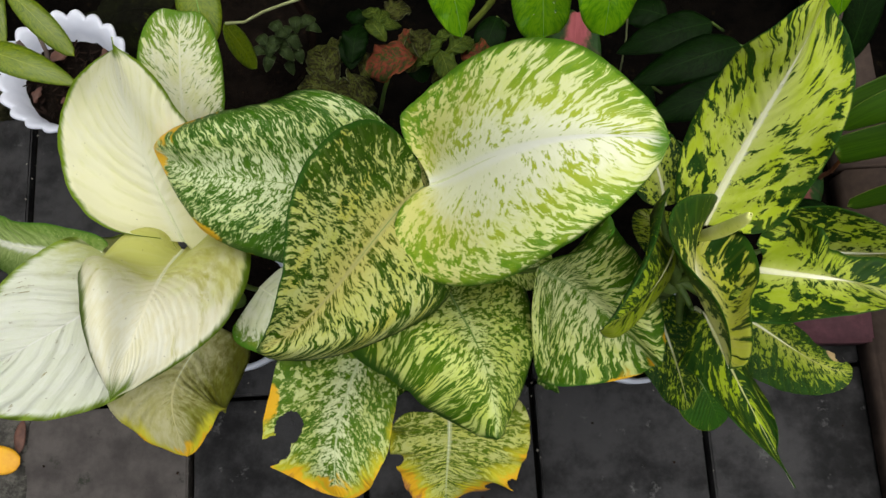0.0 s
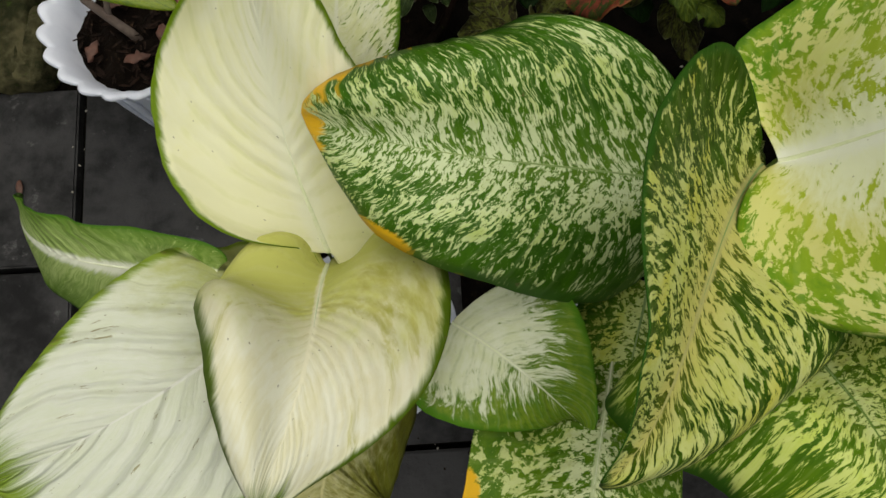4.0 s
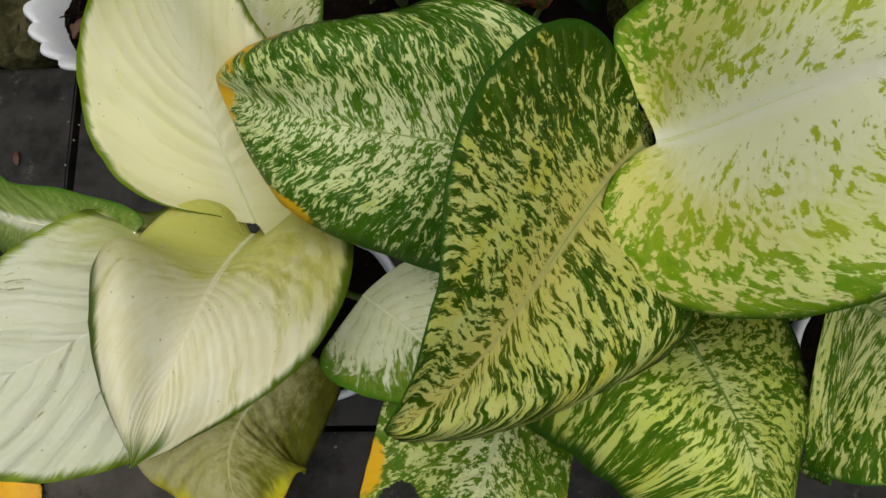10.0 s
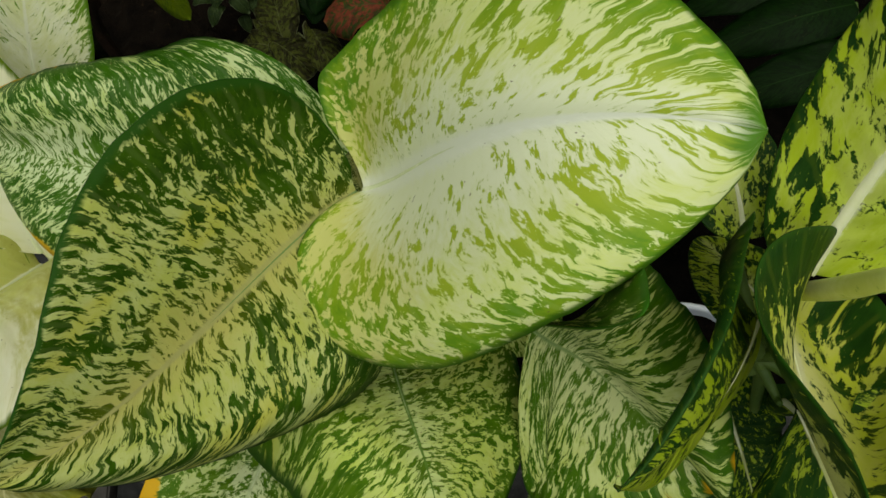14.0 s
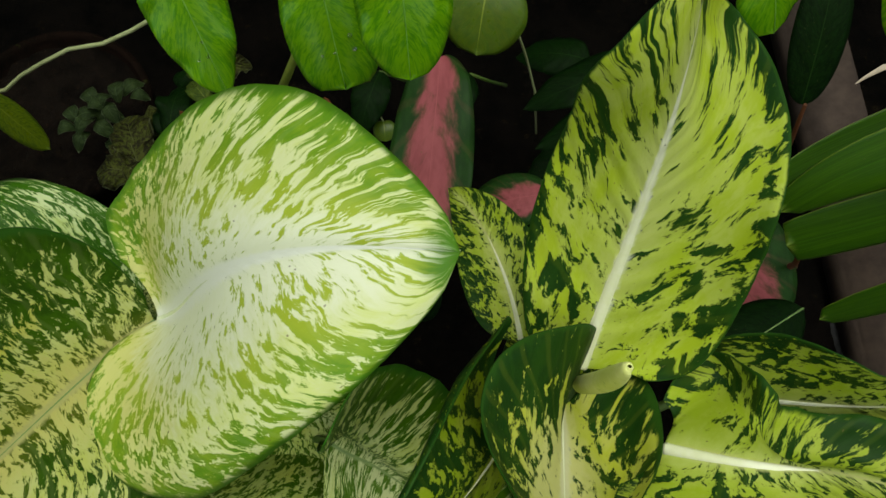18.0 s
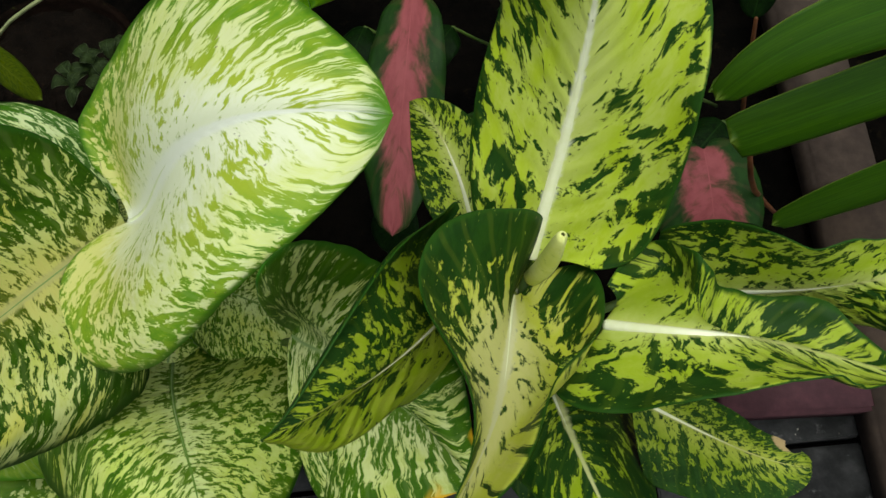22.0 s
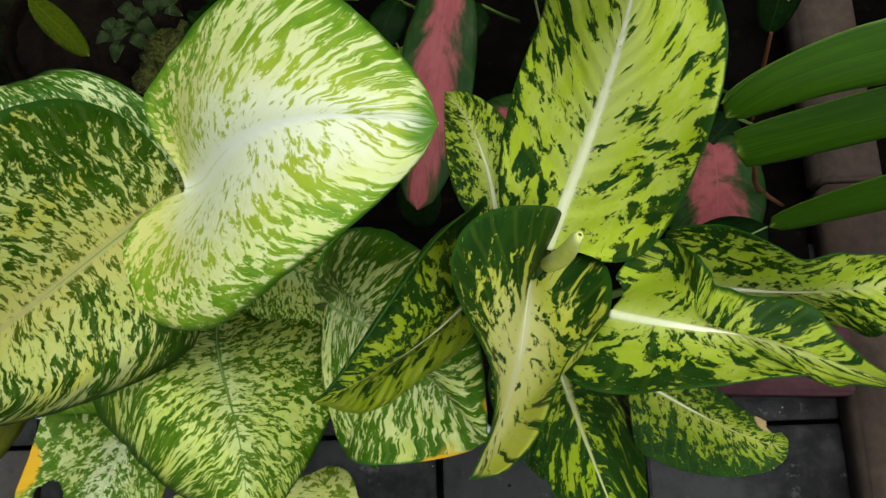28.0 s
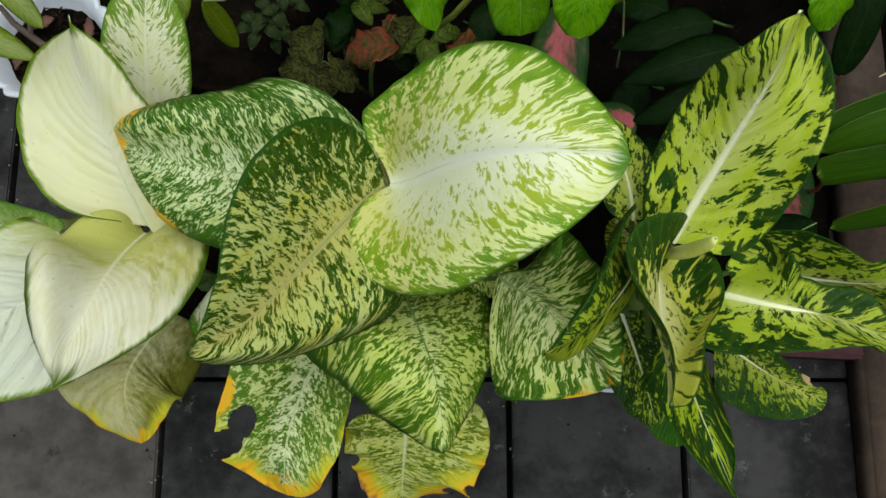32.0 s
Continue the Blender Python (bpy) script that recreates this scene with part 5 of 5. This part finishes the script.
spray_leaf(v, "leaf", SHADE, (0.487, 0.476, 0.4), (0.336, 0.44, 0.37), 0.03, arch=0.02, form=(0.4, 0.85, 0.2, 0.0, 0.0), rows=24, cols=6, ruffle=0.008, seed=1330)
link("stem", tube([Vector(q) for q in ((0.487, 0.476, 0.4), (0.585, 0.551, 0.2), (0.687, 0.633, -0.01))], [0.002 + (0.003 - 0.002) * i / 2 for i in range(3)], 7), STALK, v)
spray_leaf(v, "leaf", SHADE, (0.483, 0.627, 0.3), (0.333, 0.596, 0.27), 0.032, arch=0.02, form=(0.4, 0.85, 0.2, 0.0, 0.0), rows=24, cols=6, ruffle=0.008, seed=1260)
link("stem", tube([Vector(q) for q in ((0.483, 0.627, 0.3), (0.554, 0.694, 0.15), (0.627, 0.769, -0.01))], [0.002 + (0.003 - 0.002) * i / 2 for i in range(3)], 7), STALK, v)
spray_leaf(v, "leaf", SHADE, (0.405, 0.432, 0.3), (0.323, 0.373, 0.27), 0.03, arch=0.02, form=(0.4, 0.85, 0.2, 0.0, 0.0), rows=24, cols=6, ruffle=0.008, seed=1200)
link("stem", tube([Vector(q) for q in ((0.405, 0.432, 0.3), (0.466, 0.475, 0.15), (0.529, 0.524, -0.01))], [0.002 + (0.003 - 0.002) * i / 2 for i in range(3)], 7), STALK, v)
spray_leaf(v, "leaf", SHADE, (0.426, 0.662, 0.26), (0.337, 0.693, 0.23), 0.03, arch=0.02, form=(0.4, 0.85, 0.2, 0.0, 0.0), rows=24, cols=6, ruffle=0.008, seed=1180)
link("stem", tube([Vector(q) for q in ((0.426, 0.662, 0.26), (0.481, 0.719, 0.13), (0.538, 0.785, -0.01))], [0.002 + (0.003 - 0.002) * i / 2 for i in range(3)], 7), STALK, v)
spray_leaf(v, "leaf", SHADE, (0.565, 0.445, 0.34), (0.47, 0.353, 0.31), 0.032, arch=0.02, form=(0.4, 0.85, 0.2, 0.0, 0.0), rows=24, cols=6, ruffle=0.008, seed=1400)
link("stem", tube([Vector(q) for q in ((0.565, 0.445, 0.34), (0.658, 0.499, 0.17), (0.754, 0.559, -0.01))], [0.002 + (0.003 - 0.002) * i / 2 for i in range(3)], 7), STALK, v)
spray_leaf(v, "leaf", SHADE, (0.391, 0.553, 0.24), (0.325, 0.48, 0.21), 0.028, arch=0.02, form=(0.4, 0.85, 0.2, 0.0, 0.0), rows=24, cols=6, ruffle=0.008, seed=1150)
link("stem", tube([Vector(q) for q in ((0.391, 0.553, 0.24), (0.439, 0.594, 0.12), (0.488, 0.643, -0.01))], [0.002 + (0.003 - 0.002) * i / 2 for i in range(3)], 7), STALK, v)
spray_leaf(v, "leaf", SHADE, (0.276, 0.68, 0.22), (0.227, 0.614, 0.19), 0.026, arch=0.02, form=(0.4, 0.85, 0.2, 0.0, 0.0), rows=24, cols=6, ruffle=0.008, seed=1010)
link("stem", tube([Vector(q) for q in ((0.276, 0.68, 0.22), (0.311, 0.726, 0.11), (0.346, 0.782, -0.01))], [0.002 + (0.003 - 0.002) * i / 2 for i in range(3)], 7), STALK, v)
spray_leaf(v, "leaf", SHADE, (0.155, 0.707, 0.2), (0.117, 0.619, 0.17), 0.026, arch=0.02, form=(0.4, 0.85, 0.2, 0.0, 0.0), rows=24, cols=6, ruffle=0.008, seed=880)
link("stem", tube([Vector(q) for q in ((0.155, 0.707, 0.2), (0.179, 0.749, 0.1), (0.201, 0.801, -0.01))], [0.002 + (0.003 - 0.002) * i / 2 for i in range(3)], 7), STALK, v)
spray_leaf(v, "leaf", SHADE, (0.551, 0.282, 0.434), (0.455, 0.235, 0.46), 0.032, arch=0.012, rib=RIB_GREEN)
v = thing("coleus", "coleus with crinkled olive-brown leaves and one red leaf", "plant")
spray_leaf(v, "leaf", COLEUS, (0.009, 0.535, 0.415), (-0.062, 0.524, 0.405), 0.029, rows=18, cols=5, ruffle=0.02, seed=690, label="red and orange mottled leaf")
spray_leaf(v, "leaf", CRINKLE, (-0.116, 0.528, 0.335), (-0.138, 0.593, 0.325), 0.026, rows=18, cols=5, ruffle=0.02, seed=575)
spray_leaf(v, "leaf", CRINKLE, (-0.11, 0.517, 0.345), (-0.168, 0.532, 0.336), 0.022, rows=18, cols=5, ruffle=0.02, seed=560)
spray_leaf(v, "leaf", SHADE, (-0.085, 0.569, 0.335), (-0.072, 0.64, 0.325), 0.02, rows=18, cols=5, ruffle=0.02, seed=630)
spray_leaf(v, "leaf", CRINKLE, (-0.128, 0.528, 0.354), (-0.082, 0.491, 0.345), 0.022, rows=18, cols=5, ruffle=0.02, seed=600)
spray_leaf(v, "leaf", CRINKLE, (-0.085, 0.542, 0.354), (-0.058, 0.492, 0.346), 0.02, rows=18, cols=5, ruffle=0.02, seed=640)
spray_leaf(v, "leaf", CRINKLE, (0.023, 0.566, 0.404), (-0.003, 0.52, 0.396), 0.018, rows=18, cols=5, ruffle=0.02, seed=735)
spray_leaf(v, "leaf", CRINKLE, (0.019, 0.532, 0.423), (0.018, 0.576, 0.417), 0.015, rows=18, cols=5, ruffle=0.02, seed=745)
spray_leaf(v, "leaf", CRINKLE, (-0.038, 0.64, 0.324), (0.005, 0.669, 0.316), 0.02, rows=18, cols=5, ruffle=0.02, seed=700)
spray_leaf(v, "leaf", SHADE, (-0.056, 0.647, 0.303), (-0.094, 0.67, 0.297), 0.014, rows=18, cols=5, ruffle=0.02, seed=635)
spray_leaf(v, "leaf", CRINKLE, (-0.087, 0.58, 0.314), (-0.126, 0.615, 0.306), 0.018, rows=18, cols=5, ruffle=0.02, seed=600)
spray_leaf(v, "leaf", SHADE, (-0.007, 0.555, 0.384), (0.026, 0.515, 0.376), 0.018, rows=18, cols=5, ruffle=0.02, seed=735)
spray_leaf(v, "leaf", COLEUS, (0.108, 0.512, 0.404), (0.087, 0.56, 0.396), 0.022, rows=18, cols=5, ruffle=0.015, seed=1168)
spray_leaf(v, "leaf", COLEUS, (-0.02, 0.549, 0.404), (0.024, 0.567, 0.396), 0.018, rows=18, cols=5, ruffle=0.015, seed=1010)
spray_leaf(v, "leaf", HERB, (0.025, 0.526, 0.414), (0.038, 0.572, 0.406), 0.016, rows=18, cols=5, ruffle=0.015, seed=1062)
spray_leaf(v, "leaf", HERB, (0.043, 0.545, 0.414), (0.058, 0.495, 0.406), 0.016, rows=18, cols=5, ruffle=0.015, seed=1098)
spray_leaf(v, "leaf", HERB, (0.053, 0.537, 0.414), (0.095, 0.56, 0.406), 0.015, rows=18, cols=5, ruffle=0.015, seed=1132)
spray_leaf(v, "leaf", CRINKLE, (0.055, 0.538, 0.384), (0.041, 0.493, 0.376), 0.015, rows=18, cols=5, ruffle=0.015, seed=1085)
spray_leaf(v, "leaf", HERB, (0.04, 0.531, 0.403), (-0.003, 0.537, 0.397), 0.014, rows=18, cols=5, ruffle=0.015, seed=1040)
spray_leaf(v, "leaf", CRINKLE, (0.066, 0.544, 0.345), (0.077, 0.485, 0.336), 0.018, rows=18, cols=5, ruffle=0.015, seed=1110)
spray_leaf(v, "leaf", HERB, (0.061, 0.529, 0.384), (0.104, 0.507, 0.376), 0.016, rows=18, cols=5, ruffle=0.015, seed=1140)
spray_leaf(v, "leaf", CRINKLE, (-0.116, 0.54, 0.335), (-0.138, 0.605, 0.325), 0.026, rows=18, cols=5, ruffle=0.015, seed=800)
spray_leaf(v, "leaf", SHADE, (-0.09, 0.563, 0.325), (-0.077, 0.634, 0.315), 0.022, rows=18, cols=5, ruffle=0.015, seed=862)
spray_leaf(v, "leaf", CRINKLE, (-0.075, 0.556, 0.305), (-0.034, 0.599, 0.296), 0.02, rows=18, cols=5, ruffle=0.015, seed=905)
link("stem", tube([Vector(q) for q in ((-0.028, 0.537, 0.36), (-0.041, 0.56, 0.25), (-0.053, 0.594, 0.1), (-0.06, 0.625, 0))], [0.003 + (0.004 - 0.003) * i / 3 for i in range(4)], 7), STALK, v)
link("stem", tube([Vector(q) for q in ((-0.106, 0.546, 0.33), (-0.081, 0.574, 0.2), (-0.067, 0.622, 0.02))], [0.003 + (0.004 - 0.003) * i / 2 for i in range(3)], 7), STALK, v)
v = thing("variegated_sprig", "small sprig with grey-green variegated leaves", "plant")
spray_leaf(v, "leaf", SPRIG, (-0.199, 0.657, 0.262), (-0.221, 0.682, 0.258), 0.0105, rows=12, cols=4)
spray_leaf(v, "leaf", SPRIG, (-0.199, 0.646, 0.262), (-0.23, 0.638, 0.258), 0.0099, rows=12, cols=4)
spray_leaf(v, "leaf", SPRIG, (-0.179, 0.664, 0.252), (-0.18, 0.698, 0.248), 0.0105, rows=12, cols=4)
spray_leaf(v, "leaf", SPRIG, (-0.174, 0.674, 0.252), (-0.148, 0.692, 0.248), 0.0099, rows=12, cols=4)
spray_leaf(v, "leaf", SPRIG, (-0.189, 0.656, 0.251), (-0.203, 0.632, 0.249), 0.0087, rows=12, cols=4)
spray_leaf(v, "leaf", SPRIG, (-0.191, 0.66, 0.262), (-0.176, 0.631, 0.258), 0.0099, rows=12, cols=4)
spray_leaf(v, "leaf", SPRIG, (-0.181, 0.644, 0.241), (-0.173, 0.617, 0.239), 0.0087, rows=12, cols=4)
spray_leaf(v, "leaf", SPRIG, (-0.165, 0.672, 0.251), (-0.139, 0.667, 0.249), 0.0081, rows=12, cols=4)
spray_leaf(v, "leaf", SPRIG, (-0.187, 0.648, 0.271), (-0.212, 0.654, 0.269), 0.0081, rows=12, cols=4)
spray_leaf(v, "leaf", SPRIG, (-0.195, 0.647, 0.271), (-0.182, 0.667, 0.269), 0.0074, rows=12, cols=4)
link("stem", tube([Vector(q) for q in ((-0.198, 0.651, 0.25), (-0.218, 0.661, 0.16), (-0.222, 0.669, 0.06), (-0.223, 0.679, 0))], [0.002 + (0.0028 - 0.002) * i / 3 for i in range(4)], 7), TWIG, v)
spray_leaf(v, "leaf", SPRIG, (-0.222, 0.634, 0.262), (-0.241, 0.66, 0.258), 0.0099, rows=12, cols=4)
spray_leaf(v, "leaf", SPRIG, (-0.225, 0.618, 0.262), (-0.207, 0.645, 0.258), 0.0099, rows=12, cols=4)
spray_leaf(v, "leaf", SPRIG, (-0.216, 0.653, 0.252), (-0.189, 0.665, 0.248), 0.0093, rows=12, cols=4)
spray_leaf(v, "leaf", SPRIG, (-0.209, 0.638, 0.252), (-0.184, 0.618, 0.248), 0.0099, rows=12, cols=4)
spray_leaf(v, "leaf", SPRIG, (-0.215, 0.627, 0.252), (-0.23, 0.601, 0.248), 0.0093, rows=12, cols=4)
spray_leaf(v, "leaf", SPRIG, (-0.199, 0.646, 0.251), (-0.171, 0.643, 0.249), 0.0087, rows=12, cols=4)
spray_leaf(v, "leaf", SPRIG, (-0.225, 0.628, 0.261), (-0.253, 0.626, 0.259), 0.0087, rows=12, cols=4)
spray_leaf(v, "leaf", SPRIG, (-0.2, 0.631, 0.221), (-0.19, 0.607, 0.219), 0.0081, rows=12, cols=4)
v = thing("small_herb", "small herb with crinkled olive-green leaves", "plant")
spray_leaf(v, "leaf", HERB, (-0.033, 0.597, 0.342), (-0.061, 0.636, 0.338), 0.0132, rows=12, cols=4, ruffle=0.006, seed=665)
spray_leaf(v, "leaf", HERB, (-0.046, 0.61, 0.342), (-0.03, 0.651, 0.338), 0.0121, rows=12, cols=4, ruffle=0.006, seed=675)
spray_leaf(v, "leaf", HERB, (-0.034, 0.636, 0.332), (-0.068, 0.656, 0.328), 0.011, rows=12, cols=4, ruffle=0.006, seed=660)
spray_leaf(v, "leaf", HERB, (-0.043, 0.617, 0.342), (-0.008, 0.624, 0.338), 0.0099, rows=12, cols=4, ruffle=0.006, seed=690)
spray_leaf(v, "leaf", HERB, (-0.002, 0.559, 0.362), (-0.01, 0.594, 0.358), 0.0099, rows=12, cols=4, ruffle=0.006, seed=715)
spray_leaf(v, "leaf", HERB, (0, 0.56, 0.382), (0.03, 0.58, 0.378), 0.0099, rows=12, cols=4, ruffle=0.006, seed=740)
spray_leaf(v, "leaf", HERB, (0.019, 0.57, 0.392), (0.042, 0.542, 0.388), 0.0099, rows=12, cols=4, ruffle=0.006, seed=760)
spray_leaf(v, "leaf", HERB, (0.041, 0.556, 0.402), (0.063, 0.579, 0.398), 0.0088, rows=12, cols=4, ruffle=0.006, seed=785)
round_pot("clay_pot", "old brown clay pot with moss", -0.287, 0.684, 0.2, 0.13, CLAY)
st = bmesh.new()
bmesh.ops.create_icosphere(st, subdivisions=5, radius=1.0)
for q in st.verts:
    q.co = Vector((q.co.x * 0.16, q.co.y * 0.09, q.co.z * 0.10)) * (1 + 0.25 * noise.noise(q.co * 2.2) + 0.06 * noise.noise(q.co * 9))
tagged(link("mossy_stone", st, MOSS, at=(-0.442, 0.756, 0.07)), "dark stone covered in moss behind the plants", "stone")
ob = spray_leaf(None, "fallen_leaf", DEADLEAF, (-0.776, 0.029, 0.008), (-0.698, 0.009, 0.012), 0.024, 0.012, rows=18, cols=5)
tagged(ob, "bright orange fallen leaf on the ground", "fallen leaf")
ob = spray_leaf(None, "fallen_leaf", BROWNLEAF, (-0.7, 0.083, 0.006), (-0.704, 0.028, 0.006), 0.010, 0.008, rows=14, cols=4)
tagged(ob, "curled brown fallen leaf beside the paving", "fallen leaf")
ob = link("stone", rock((0.085, 0.16, 0.07), 0), KHAKI, at=(-0.81, 0.726, 0.01))
ob.rotation_euler = (0.03, -0.04, 0.1)
tagged(ob, "khaki stone with moss beside the paving", "stone", "stones beside the paving")
ob = link("stone", rock((0.05, 0.12, 0.07), 1), KHAKI, at=(-0.773, 0.704, 0.01))
ob.rotation_euler = (0.03, -0.04, -0.15)
tagged(ob, "khaki stone with moss beside the paving", "stone", "stones beside the paving")
ob = link("stone", rock((0.05, 0.1, 0.07), 2), KHAKI, at=(-0.859, 0.755, 0.01))
ob.rotation_euler = (0.03, -0.04, 0.3)
tagged(ob, "khaki stone with moss beside the paving", "stone", "stones beside the paving")
v = thing("grass_tuft", "small tuft of green grass at the paving edge", "grass", (-0.86, 0.688, 0.0))
spray_leaf(v, "blade", GRASS, (0, 0, -0.01), (-0.03, 0.06, 0.05), 0.006, 0.02, form=(0.3, 0.8, 0.0, 0.0, 0.0), rows=12, cols=2)
spray_leaf(v, "blade", GRASS, (0, 0, -0.01), (0.03, 0.02, 0.06), 0.005, 0.02, form=(0.3, 0.8, 0.0, 0.0, 0.0), rows=12, cols=2)
spray_leaf(v, "blade", GRASS, (0, 0, -0.01), (0.035, -0.03, 0.03), 0.005, 0.02, form=(0.3, 0.8, 0.0, 0.0, 0.0), rows=12, cols=2)
spray_leaf(v, "blade", GRASS, (0, 0, -0.01), (-0.01, 0.05, 0.07), 0.006, 0.02, form=(0.3, 0.8, 0.0, 0.0, 0.0), rows=12, cols=2)
spray_leaf(v, "blade", GRASS, (0, 0, -0.01), (0.06, 0.03, 0.02), 0.005, 0.02, form=(0.3, 0.8, 0.0, 0.0, 0.0), rows=12, cols=2)
spray_leaf(v, "blade", GRASS, (0, 0, -0.01), (0.085, 0.012, 0.012), 0.006, 0.02, form=(0.3, 0.8, 0.0, 0.0, 0.0), rows=12, cols=2)
spray_leaf(v, "blade", GRASS, (0, 0, -0.01), (0.1, -0.012, 0.01), 0.004, 0.02, form=(0.3, 0.8, 0.0, 0.0, 0.0), rows=12, cols=2)
spray_leaf(v, "blade", GRASS, (0, 0, -0.01), (-0.04, 0.02, 0.05), 0.004, 0.02, form=(0.3, 0.8, 0.0, 0.0, 0.0), rows=12, cols=2)
spray_leaf(v, "blade", GRASS, (0, 0, -0.01), (0.07, -0.03, 0.008), 0.004, 0.02, form=(0.3, 0.8, 0.0, 0.0, 0.0), rows=12, cols=2)
ob = spray_leaf(None, "fallen_petal", PETAL, (-0.874, 0.693, 0.035), (-0.848, 0.683, 0.035), 0.011, 0.006, rows=12, cols=4)
tagged(ob, "orange fallen petal caught in the grass", "petal")
ob = link("dry_stalk", tube([Vector(q) for q in ((-0.862, 0.668, 0.003), (-0.855, 0.613, 0.003), (-0.854, 0.568, 0.003), (-0.857, 0.532, 0.003))], [0.0011, 0.001, 0.0009, 0.0006], 6), TWIG)
tagged(ob, "thin dry grass stalk lying on the paving", "stalk")
ob = spray_leaf(None, "fallen_leaf", BROWNLEAF, (-0.796, 0.508, 0.004), (-0.793, 0.485, 0.004), 0.005, 0.004, rows=10, cols=3)
tagged(ob, "tiny reddish brown leaf fragment on the paving", "fallen leaf")
v = thing("heart_leaved_seedling", "seedling with one pale olive heart-shaped leaf", "plant")
spray_leaf(v, "leaf", OLIVE, (0.153, 0.652, 0.16), (0.153, 0.626, 0.15), 0.016, arch=.004, form=(0.35, 0.6, 0.5, 0.0, 0.0))
link("stem", tube([Vector(q) for q in ((0.153, 0.652, 0.16), (0.141, 0.691, 0.12), (0.124, 0.742, 0.05), (0.112, 0.779, -0.01))], [0.001 + (0.0015 - 0.001) * i / 3 for i in range(4)], 7), VINE_STEM, v)
v = thing("rusty_stemmed_shoots", "two bare orange-brown shoots at the back of the bed", "plant")
link("shoot", tube([Vector(q) for q in ((0.508, 0.405, 0.618), (0.530, 0.410, 0.53), (0.552, 0.421, 0.45), (0.638, 0.500, 0.2), (0.707, 0.579, 0))], [0.0016, 0.0022, 0.0026, 0.003, 0.003], 7), RUST, v)
link("shoot", tube([Vector(q) for q in ((0.474, 0.284, 0.632), (0.502, 0.295, 0.55), (0.541, 0.32, 0.45), (0.608, 0.356, 0.3), (0.742, 0.434, 0))], [0.002, 0.0025, 0.003, 0.003, 0.003], 7), RUST, v)
ob = link("concrete_block", rock((0.1, 0.07, 0.06), 5, 0.08, 0.3), GRITTY, at=(-0.739, 0.06, -0.026))
tagged(ob, "rough grey pebbly concrete block beside the paving", "block", "concrete blocks beside the paving")
ob = link("concrete_block", rock((0.1, 0.1, 0.06), 6, 0.08, 0.3), GRITTY, at=(-0.739, -0.031, -0.026))
tagged(ob, "rough grey pebbly concrete block beside the paving", "block", "concrete blocks beside the paving")
ob = link("concrete_block", rock((0.12, 0.1, 0.06), 7, 0.08, 0.3), GRITTY, at=(-0.794, 0.13, -0.026))
tagged(ob, "rough grey pebbly concrete block beside the paving", "block", "concrete blocks beside the paving")
spray_leaf(plants["G"][0], "leaf_sheath", DARKS, (0.013, 0.272, 0.629), (0.002, 0.31, 0.621), 0.012, 0.006, form=(0.3, 0.5, 0.0, 0.0, 0.0), rows=20, cols=5, label="crumpled dark green sheath at the base of the bright leaf", ruffle=0.01, seed=3)
